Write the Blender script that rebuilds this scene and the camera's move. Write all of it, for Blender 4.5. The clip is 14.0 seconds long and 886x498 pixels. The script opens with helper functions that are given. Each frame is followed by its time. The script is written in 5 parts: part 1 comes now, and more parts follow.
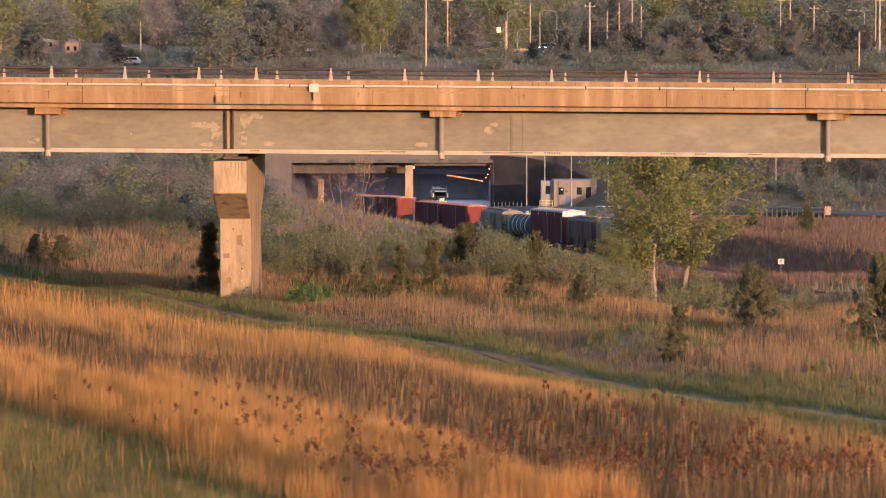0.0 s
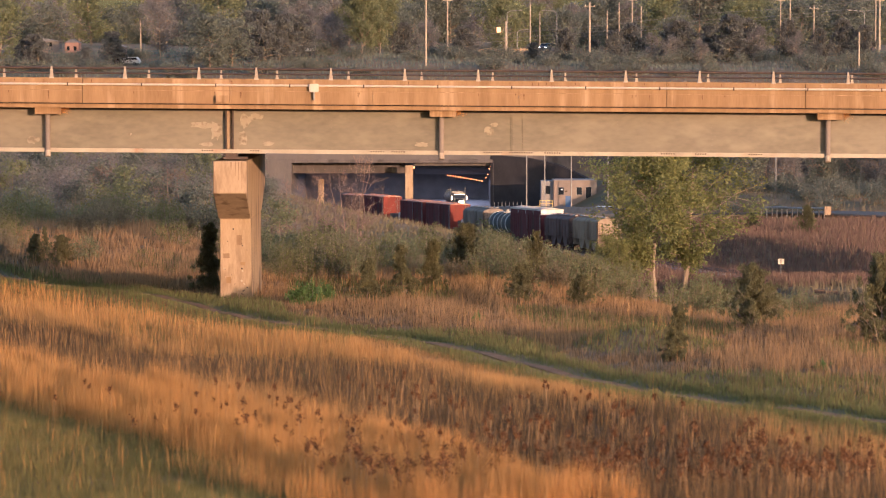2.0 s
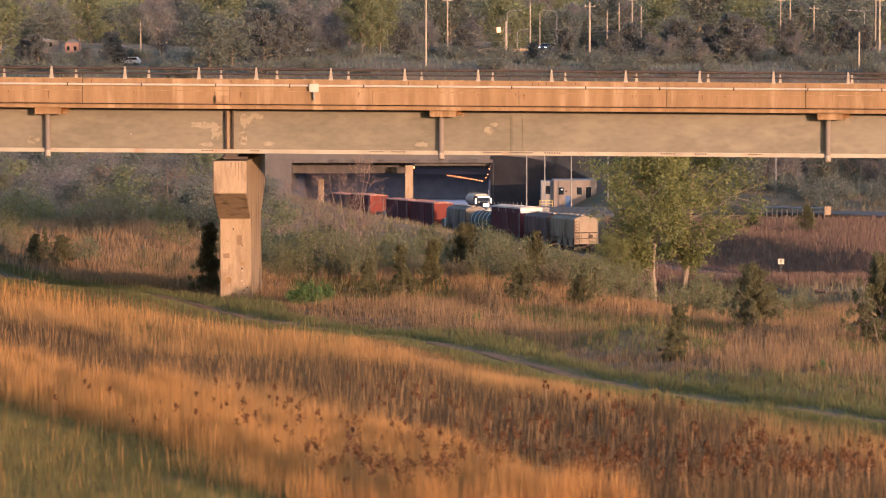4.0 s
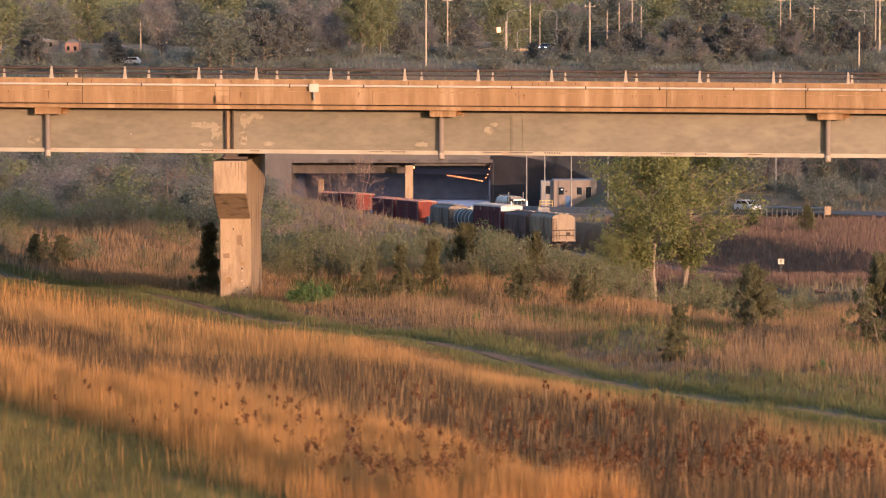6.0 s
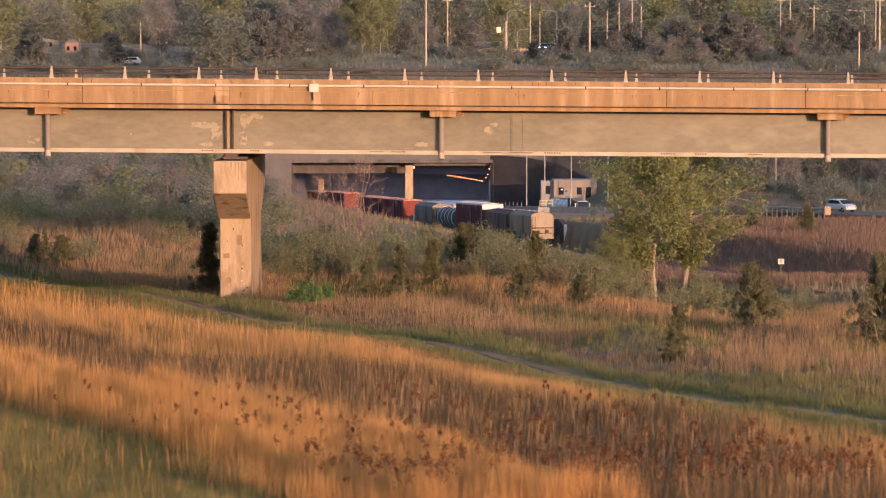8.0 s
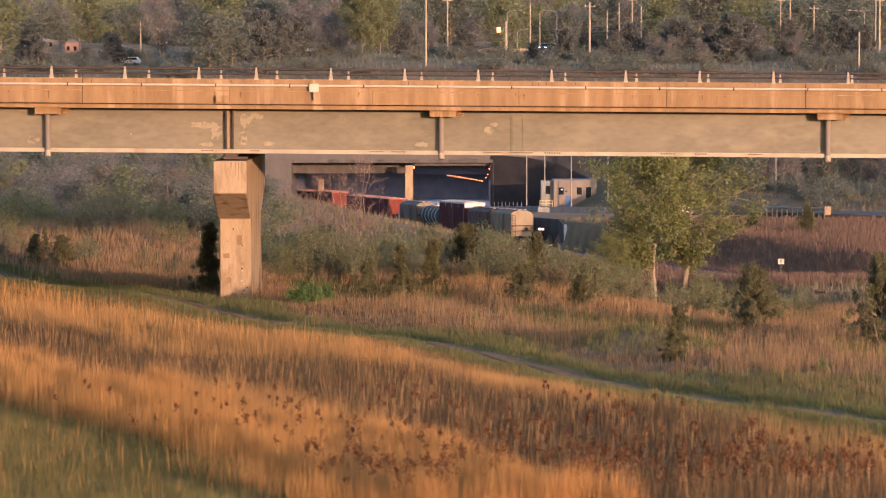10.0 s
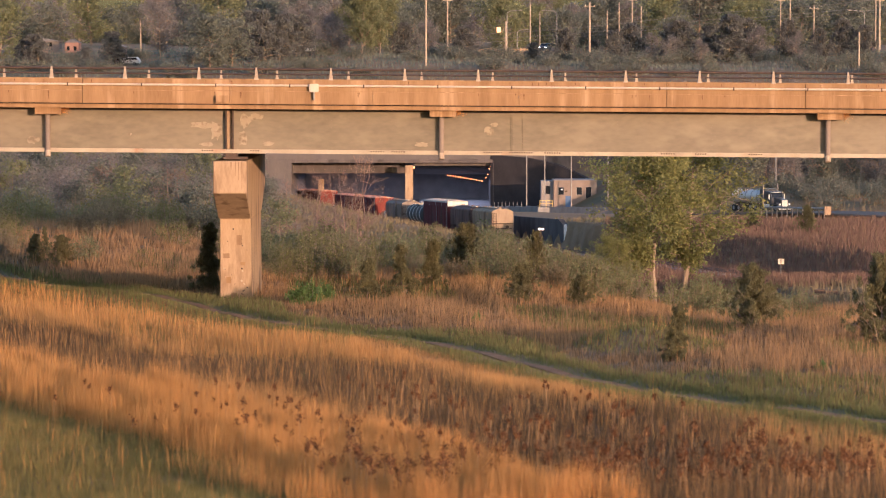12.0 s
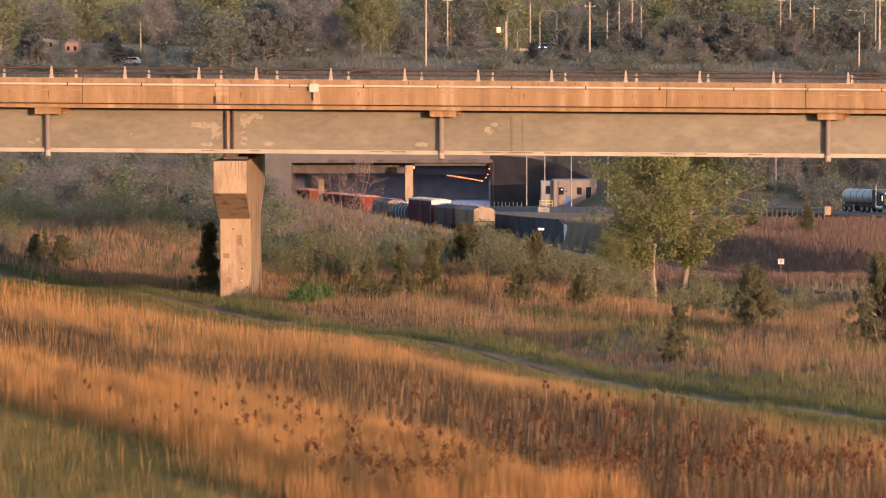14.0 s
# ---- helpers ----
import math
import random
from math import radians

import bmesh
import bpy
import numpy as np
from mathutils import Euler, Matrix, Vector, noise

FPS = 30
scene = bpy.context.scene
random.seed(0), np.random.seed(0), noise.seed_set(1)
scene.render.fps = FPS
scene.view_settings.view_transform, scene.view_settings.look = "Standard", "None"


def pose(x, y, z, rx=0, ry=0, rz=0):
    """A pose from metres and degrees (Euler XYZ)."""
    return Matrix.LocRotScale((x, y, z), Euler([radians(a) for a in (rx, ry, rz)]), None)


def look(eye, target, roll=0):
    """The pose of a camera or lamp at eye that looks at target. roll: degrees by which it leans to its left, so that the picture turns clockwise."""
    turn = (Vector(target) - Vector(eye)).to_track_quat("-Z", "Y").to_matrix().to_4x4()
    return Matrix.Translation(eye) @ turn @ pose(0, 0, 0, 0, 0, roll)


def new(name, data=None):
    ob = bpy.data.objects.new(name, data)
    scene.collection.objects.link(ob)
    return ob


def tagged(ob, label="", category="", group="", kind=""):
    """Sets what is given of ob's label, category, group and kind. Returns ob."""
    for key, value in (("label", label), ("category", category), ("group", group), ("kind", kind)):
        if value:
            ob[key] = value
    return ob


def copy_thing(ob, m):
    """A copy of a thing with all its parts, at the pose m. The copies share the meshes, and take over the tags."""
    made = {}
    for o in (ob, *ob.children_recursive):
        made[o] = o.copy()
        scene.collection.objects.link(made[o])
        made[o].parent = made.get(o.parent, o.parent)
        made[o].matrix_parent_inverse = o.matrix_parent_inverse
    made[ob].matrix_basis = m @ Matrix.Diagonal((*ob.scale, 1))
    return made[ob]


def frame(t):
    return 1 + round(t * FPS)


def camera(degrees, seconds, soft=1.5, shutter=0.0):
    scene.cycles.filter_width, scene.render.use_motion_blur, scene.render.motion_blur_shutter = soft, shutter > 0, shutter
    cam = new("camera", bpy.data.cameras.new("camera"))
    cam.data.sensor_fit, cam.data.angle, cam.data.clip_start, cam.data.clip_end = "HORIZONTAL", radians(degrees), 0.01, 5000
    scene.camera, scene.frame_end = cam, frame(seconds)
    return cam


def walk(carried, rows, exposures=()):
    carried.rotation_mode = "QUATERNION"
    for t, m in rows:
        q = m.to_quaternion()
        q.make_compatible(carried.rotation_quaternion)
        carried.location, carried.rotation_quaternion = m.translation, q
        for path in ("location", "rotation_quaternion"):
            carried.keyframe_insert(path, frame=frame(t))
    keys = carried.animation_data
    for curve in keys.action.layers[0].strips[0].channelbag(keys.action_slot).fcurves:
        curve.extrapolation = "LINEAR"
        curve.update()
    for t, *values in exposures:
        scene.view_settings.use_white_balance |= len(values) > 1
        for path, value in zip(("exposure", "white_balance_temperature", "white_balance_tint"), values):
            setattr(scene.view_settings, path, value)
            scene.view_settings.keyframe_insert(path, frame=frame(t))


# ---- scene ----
cam = camera(15.0, 14.0, soft=1.0)
cam.data.dof.use_dof = True
cam.data.dof.focus_distance = 200.0
cam.data.dof.aperture_fstop = 2.2
EYE = pose(0, 0, 10.0, 86.99, 0, 0)
walk(cam, [(0.0, EYE), (14.0, EYE)], exposures=[(0.0, 1.60, 5080, 17), (14.0, 1.60, 5080, 17)])

# ---- light ----
SUN_AZ, SUN_EL = 29.0, 4.9      # degrees to the right of straight behind the camera; above the horizon
world = bpy.data.worlds.new("world")
scene.world = world
world.use_nodes = True
wn = world.node_tree.nodes
sky = wn.new("ShaderNodeTexSky")
sky.sky_type = 'NISHITA'
sky.sun_disc = False
sky.sun_elevation = radians(SUN_EL)
sky.sun_rotation = radians(180 - SUN_AZ)
sky.dust_density = 3.0
sky.ozone_density = 1.2
world.node_tree.links.new(sky.outputs[0], wn["Background"].inputs[0])
wn["Background"].inputs[1].default_value = 0.15
sun = new("sun", bpy.data.lights.new("sun", "SUN"))
sun.data.energy = 2.2
sun.data.angle = radians(0.6)
sun.data.color = (1.0, 0.54, 0.25)
sa, se = radians(SUN_AZ), radians(SUN_EL)
sun.matrix_world = look((math.sin(sa) * math.cos(se) * 100, -math.cos(sa) * math.cos(se) * 100, math.sin(se) * 100), (0, 0, 0))


# ---- materials ----
def material(name, a, b, scale=3.0, rough=0.85, metal=0.0, bump=0.0, fine=12.0, island=0.0, objects=0.0, stretch=(1, 1, 1), leaf=0.0, stain=None, stain_at=(0.55, 0.7), stain_scale=0.6, gloss=0.5):
    m = bpy.data.materials.new(name)
    m.use_nodes = True
    n, l = m.node_tree.nodes, m.node_tree.links
    p = n["Principled BSDF"]
    p.inputs["Roughness"].default_value, p.inputs["Metallic"].default_value = rough, metal
    p.inputs["Specular IOR Level"].default_value = gloss
    tc, mp = n.new("ShaderNodeTexCoord"), n.new("ShaderNodeMapping")
    mp.inputs["Scale"].default_value = stretch
    geo = n.new("ShaderNodeNewGeometry")
    l.new(tc.outputs["Object"], mp.inputs["Vector"])
    t1, t2 = n.new("ShaderNodeTexNoise"), n.new("ShaderNodeTexNoise")
    t1.inputs["Scale"].default_value, t2.inputs["Scale"].default_value = scale, scale * fine
    t1.inputs["Detail"].default_value = 4
    for t in (t1, t2):
        l.new(mp.outputs[0], t.inputs["Vector"])
    add = n.new("ShaderNodeMath")
    add.operation = "MULTIPLY_ADD"
    l.new(t2.outputs["Fac"], add.inputs[0])
    add.inputs[1].default_value = 0.45
    l.new(t1.outputs["Fac"], add.inputs[2])
    ramp = n.new("ShaderNodeMapRange")
    ramp.inputs[1].default_value, ramp.inputs[2].default_value = 0.5, 0.95
    l.new(add.outputs[0], ramp.inputs[0])
    fac = ramp.outputs[0]
    if island or objects:
        src = geo.outputs["Random Per Island"]
        if objects:
            src = n.new("ShaderNodeObjectInfo").outputs["Random"]
        k = n.new("ShaderNodeMix")
        k.inputs[0].default_value = island or objects
        l.new(fac, k.inputs[2])
        l.new(src, k.inputs[3])
        fac = k.outputs[0]
    mix = n.new("ShaderNodeMix")
    mix.data_type = "RGBA"
    mix.inputs[6].default_value, mix.inputs[7].default_value = (*a, 1), (*b, 1)
    l.new(fac, mix.inputs[0])
    col = mix.outputs[2]
    if stain:
        t3 = n.new("ShaderNodeTexNoise")
        t3.inputs["Scale"].default_value, t3.inputs["Detail"].default_value = stain_scale, 6
        l.new(mp.outputs[0], t3.inputs["Vector"])
        r3 = n.new("ShaderNodeMapRange")
        r3.inputs[1].default_value, r3.inputs[2].default_value = stain_at
        l.new(t3.outputs["Fac"], r3.inputs[0])
        m3 = n.new("ShaderNodeMix")
        m3.data_type = "RGBA"
        m3.inputs[7].default_value = (*stain, 1)
        l.new(r3.outputs[0], m3.inputs[0])
        l.new(col, m3.inputs[6])
        col = m3.outputs[2]
    l.new(col, p.inputs["Base Color"])
    if bump:
        bn = n.new("ShaderNodeBump")
        bn.inputs["Strength"].default_value, bn.inputs["Distance"].default_value = bump, 0.03
        l.new(add.outputs[0], bn.inputs["Height"])
        l.new(bn.outputs[0], p.inputs["Normal"])
    if leaf:
        tr, ms = n.new("ShaderNodeBsdfTranslucent"), n.new("ShaderNodeMixShader")
        l.new(col, tr.inputs[0])
        ms.inputs[0].default_value = leaf
        l.new(p.outputs[0], ms.inputs[1])
        l.new(tr.outputs[0], ms.inputs[2])
        l.new(ms.outputs[0], n["Material Output"].inputs[0])
    return m


def lamp_material(name, colour, strength):
    m = bpy.data.materials.new(name)
    m.use_nodes = True
    p = m.node_tree.nodes["Principled BSDF"]
    p.inputs["Base Color"].default_value = (*colour, 1)
    p.inputs["Emission Color"].default_value = (*colour, 1)
    p.inputs["Emission Strength"].default_value = strength
    return m


CONCRETE = material("concrete", (0.27, 0.185, 0.108), (0.385, 0.275, 0.175), 0.9, 0.9, bump=0.25, stain=(0.16, 0.10, 0.055), stain_at=(0.52, 0.68), stretch=(1.8, 1.8, 0.45), stain_scale=1.0)
FASCIA = material("fascia_concrete", (0.20, 0.118, 0.052), (0.28, 0.172, 0.082), 0.7, 0.9, bump=0.2, stain=(0.37, 0.245, 0.135), stain_at=(0.55, 0.70), stretch=(3.2, 1, 0.35))
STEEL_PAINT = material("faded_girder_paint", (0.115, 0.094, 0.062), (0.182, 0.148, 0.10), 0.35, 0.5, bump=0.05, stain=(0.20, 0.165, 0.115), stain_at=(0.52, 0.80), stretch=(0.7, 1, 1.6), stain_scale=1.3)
FLANGE = material("flange_paint", (0.28, 0.23, 0.165), (0.38, 0.32, 0.24), 1.5, 0.6, stain=(0.28, 0.15, 0.08), stain_at=(0.62, 0.7))
DARK_STEEL = material("dark_rusty_steel", (0.035, 0.025, 0.02), (0.10, 0.06, 0.04), 4, 0.7, metal=0.2)
RAIL_STEEL = material("weathered_rail_steel", (0.045, 0.03, 0.023), (0.09, 0.06, 0.045), 4, 0.6, metal=0.3)
POST = material("post_concrete", (0.30, 0.24, 0.18), (0.40, 0.33, 0.25), 5, 0.85)
GALV = material("galvanised_steel", (0.19, 0.185, 0.18), (0.27, 0.262, 0.255), 3, 0.45, metal=0.4)
CONDUIT = material("pale_conduit", (0.42, 0.36, 0.29), (0.52, 0.45, 0.37), 3, 0.45, metal=0.1)
WHITE_PAINT = material("white_paint", (0.68, 0.67, 0.64), (0.8, 0.79, 0.76), 3, 0.5)
SOIL = material("dry_turf", (0.15, 0.09, 0.045), (0.25, 0.16, 0.08), 0.12, 1.0, bump=0.3, stain=(0.10, 0.085, 0.04), stain_at=(0.45, 0.62), stain_scale=0.07)
DIRT = material("path_dirt", (0.20, 0.12, 0.07), (0.30, 0.18, 0.11), 2.0, 1.0, bump=0.4, gloss=0.05)
ROAD = material("asphalt", (0.11, 0.10, 0.092), (0.17, 0.155, 0.14), 0.7, 0.95, gloss=0.1)
BALLAST = material("ballast", (0.10, 0.09, 0.085), (0.22, 0.20, 0.18), 3, 1.0, bump=0.6)
OLD_CONCRETE = material("grey_retaining_concrete", (0.19, 0.18, 0.18), (0.27, 0.255, 0.25), 0.4, 0.9, bump=0.2, stain=(0.15, 0.14, 0.14), stain_at=(0.5, 0.7), stretch=(1, 1, 0.4))
TUNNEL = material("tunnel_lining", (0.17, 0.16, 0.16), (0.24, 0.225, 0.225), 0.5, 0.9)
# darker than plain concrete, to carry the shade of the tunnel mouth
PORTAL_SHADE = material("shade_dark_portal_concrete", (0.085, 0.075, 0.075), (0.12, 0.105, 0.10), 0.4, 0.9, bump=0.2, stain=(0.10, 0.09, 0.09), stain_at=(0.5, 0.7), stretch=(1, 1, 0.4))
# shade of the cutting walls and portal beams, put into the base colour
SHADE_CONCRETE = material("shade_dark_concrete", (0.085, 0.075, 0.075), (0.13, 0.115, 0.112), 0.4, 0.95, bump=0.2, gloss=0.1, stain=(0.07, 0.06, 0.06), stain_at=(0.5, 0.7), stretch=(1, 1, 0.4))
# near-black so the sunlit wing wall looks shaded
WING_SHADE = material("shade_dark_wing_wall", (0.032, 0.03, 0.034), (0.05, 0.047, 0.052), 0.4, 0.95, bump=0.3, gloss=0.1)
BUILDING = material("service_building_wall", (0.20, 0.16, 0.135), (0.25, 0.205, 0.175), 0.8, 0.9, gloss=0.2)
WINDOW = material("dark_window_glass", (0.012, 0.014, 0.018), (0.02, 0.024, 0.03), 1, 0.08)
BLUE = material("blue_door_paint", (0.05, 0.11, 0.26), (0.07, 0.15, 0.32), 2, 0.5)
YELLOW = material("yellow_rail_paint", (0.55, 0.40, 0.10), (0.65, 0.48, 0.14), 3, 0.5)
RUBBER = material("black_rubber", (0.012, 0.012, 0.012), (0.03, 0.028, 0.026), 5, 0.8)
CHROME = material("bright_chrome", (0.75, 0.74, 0.72), (0.85, 0.84, 0.82), 5, 0.32, metal=0.85)
WOODPOLE = material("weathered_pole_wood", (0.30, 0.24, 0.18), (0.42, 0.35, 0.27), 3, 0.9, stretch=(1, 1, 0.15))
BARK = material("grey_brown_bark", (0.17, 0.125, 0.09), (0.30, 0.24, 0.18), 2, 0.95, bump=0.5, stretch=(1, 1, 0.3))
PALE_BARK = material("pale_poplar_bark", (0.20, 0.15, 0.105), (0.31, 0.24, 0.17), 2, 0.9, bump=0.3, stretch=(1, 1, 0.4))
TWIG_RED = material("reddish_twig_bark", (0.15, 0.10, 0.082), (0.25, 0.175, 0.145), 2, 0.95, gloss=0.1)
LEAF_SPRING = material("spring_leaves", (0.13, 0.142, 0.04), (0.25, 0.245, 0.08), 0.5, 0.6, island=0.7, leaf=0.42)
LEAF_SHRUB = material("shrub_leaves", (0.135, 0.135, 0.055), (0.25, 0.235, 0.105), 0.5, 0.8, island=0.7, leaf=0.4, gloss=0.2)
LEAF_GREEN = material("fresh_green_leaves", (0.07, 0.13, 0.03), (0.13, 0.20, 0.05), 0.5, 0.6, island=0.7, leaf=0.35)
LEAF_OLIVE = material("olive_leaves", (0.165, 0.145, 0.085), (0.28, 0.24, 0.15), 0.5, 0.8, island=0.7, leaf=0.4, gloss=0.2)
LEAF_BUD = material("red_brown_buds", (0.17, 0.125, 0.10), (0.27, 0.205, 0.165), 0.5, 0.85, island=0.7, leaf=0.3, gloss=0.2)
# twig colour lifted towards grey, standing in for haze over distance
TWIG_HAZE = material("haze_grey_twigs", (0.15, 0.142, 0.138), (0.25, 0.235, 0.228), 0.5, 0.9, island=0.6, leaf=0.3, gloss=0.1)
# distant foliage, with the haze mixed into its leaf colour
LEAF_HAZE = material("haze_grey_green_leaves", (0.122, 0.135, 0.112), (0.205, 0.218, 0.18), 0.5, 0.85, island=0.7, leaf=0.4, gloss=0.1)
LEAF_PALE = material("pale_spring_leaves", (0.15, 0.165, 0.085), (0.24, 0.25, 0.135), 0.5, 0.8, island=0.7, leaf=0.42, gloss=0.2)
NEEDLE = material("juniper_needles", (0.095, 0.095, 0.05), (0.18, 0.165, 0.08), 0.6, 0.85, island=0.7, leaf=0.3, gloss=0.2)
# needles paler and greyer than natural, for painted haze
PINE_HAZE = material("haze_pale_pine_needles", (0.085, 0.092, 0.09), (0.15, 0.155, 0.148), 0.5, 0.9, island=0.7, leaf=0.2, gloss=0.1)
GRASS_GOLD = material("dry_golden_grass", (0.33, 0.175, 0.055), (0.48, 0.28, 0.10), 0.15, 0.8, island=0.65, leaf=0.35)
GRASS_STRAW = material("bright_straw_grass", (0.46, 0.205, 0.05), (0.61, 0.325, 0.09), 0.15, 0.75, island=0.75, leaf=0.35)
GRASS_RED = material("russet_dry_grass", (0.25, 0.15, 0.07), (0.39, 0.25, 0.125), 0.15, 0.8, island=0.65, leaf=0.3)
GRASS_GREEN = material("new_green_grass", (0.115, 0.122, 0.035), (0.215, 0.2, 0.065), 0.15, 0.75, island=0.65, leaf=0.4)
ROUGH = material("rough_bank_grass", (0.14, 0.11, 0.062), (0.24, 0.19, 0.11), 0.1, 0.85, island=0.6, leaf=0.3)
# dull weeds; they also darken a strip of slope in place of shade
GRASS_DARK = material("dull_weeds_and_shade", (0.095, 0.066, 0.038), (0.165, 0.112, 0.06), 0.15, 0.85, island=0.65, leaf=0.25, gloss=0.2)
LAWN = material("olive_meadow_grass", (0.16, 0.135, 0.036), (0.28, 0.225, 0.07), 0.12, 0.8, island=0.6, leaf=0.4)
REED = material("red_brown_reeds", (0.13, 0.08, 0.058), (0.225, 0.14, 0.10), 0.1, 0.9, island=0.6, leaf=0.2)
SEED = material("brown_seed_heads", (0.075, 0.034, 0.016), (0.16, 0.078, 0.034), 3, 0.9, island=0.7, gloss=0.1)


# ---- mesh tools ----
def part(name, bm, mat, parent=None, label="", m=None):
    me = bpy.data.meshes.new(name)
    bm.to_mesh(me)
    bm.free()
    me.materials.append(mat)
    ob = new(name, me)
    ob.parent = parent
    if m is not None:
        ob.matrix_basis = m
    if label:
        ob["label"] = label
    return ob


def thing(name, m, label, category, group="", kind=""):
    ob = new(name)
    ob.matrix_basis = m
    return tagged(ob, label, category, group, kind)


def box(x0, x1, y0, y1, z0, z1, bevel=0.0, bm=None):
    out = bmesh.new()
    bmesh.ops.create_cube(out, size=1, matrix=Matrix.LocRotScale(((x0 + x1) / 2, (y0 + y1) / 2, (z0 + z1) / 2), None, (x1 - x0, y1 - y0, z1 - z0)))
    if bevel:
        bmesh.ops.bevel(out, geom=out.edges[:], offset=bevel, segments=2, affect="EDGES")
    return merge(bm, out)


def merge(bm, other):
    if bm is None:
        return other
    me = bpy.data.meshes.new("joined")
    other.to_mesh(me)
    other.free()
    bm.from_mesh(me)
    bpy.data.meshes.remove(me)
    return bm


def rod(a, b, r0, r1=None, n=8, bm=None):
    a, b = Vector(a), Vector(b)
    out = bmesh.new()
    turn = (b - a).to_track_quat("Z", "Y").to_matrix().to_4x4()
    bmesh.ops.create_cone(out, cap_ends=True, segments=n, radius1=r0, radius2=r0 if r1 is None else r1, depth=(b - a).length,
                          matrix=Matrix.Translation((a + b) / 2) @ turn)
    return merge(bm, out)


def prism(outline, axis, lo, hi, bevel=0.0, bm=None):
    """A closed outline of (u, v) pairs drawn out along axis 0, 1 or 2."""
    out = bmesh.new()

    def place(u, v, w):
        return [(w, u, v), (u, w, v), (u, v, w)][axis]
    a = [out.verts.new(place(u, v, lo)) for u, v in outline]
    b = [out.verts.new(place(u, v, hi)) for u, v in outline]
    out.faces.new(a)
    out.faces.new(b[::-1])
    for i in range(len(a)):
        j = (i + 1) % len(a)
        out.faces.new((a[j], a[i], b[i], b[j]))
    bmesh.ops.recalc_face_normals(out, faces=out.faces[:])
    if bevel:
        bmesh.ops.bevel(out, geom=out.edges[:], offset=bevel, segments=1, affect="EDGES")
    return merge(bm, out)


def raw_mesh(name, co, corners, mat, smooth=False):
    """A mesh of separate polygons with the same number of corners; co has one row for each corner."""
    me = bpy.data.meshes.new(name)
    co = np.ascontiguousarray(co, dtype=np.float32).reshape(-1, 3)
    k = len(co)
    f = k // corners
    me.vertices.add(k)
    me.vertices.foreach_set("co", co.ravel())
    me.loops.add(k)
    me.loops.foreach_set("vertex_index", np.arange(k, dtype=np.int32))
    me.polygons.add(f)
    me.polygons.foreach_set("loop_start", np.arange(0, k, corners, dtype=np.int32))
    me.polygons.foreach_set("loop_total", np.full(f, corners, dtype=np.int32))
    me.materials.append(mat)
    me.update(calc_edges=True)
    return me


# ---- the lie of the land ----
PROFILE_D = [-400, -60, 0, 30, 50, 62, 75, 85, 97, 113, 128, 139, 158, 172, 200, 240, 280, 330, 480, 590, 640, 700, 800, 1000, 1400, 2500, 5000]
PROFILE_Z = [9, 9.0, 8.4, 4.9, 2.9, 2.25, 2.05, 1.83, 1.49, 1.04, 0.71, 0.50, 0.13, -0.2, -1.9, -5.6, -9.3, -9.8, -9.8, -9.0, 2, 10, 14.0, 16.5, 21, 30, 40]
PATH_D = [40, 60, 70, 75, 77, 84, 94.5, 110, 117, 137, 166, 190, 260]
PATH_X = [21.5, 15, 11.6, 9.87, 9.26, 6.57, 3.43, -0.8, -3.6, -10.4, -21.9, -31, -58]


def track_x(d):
    return 16.3 - 0.218 * (d - 434)


def track_z(d):
    return -12.9 - 0.0195 * (d - 434)


ROAD_ROWS = [(640, -2.4, -15.2), (615, -0.4, -14.75), (600, 2.3, -14.55), (584, 5.0, -14.35), (556, 11.3, -13.9), (535, 19.8, -13.65),
             (504, 40.3, -11.2), (482, 52.8, -10.0), (470, 58.9, -9.7), (455, 67, -9.5), (420, 86, -9.4), (380, 110, -9.4)]
ROAD_D = [r[0] for r in ROAD_ROWS][::-1]
ROAD_X = [r[1] for r in ROAD_ROWS][::-1]
ROAD_Z = [r[2] for r in ROAD_ROWS][::-1]


def smooth(v):
    v = np.clip(v, 0, 1)
    return v * v * (3 - 2 * v)


def bumps(x, d):
    return (0.13 * np.sin(x * 0.35 + d * 0.11) * np.sin(d * 0.16 - x * 0.07) + 0.06 * np.sin(x * 0.9 - d * 0.4) * np.sin(d * 0.53 + x * 0.31))


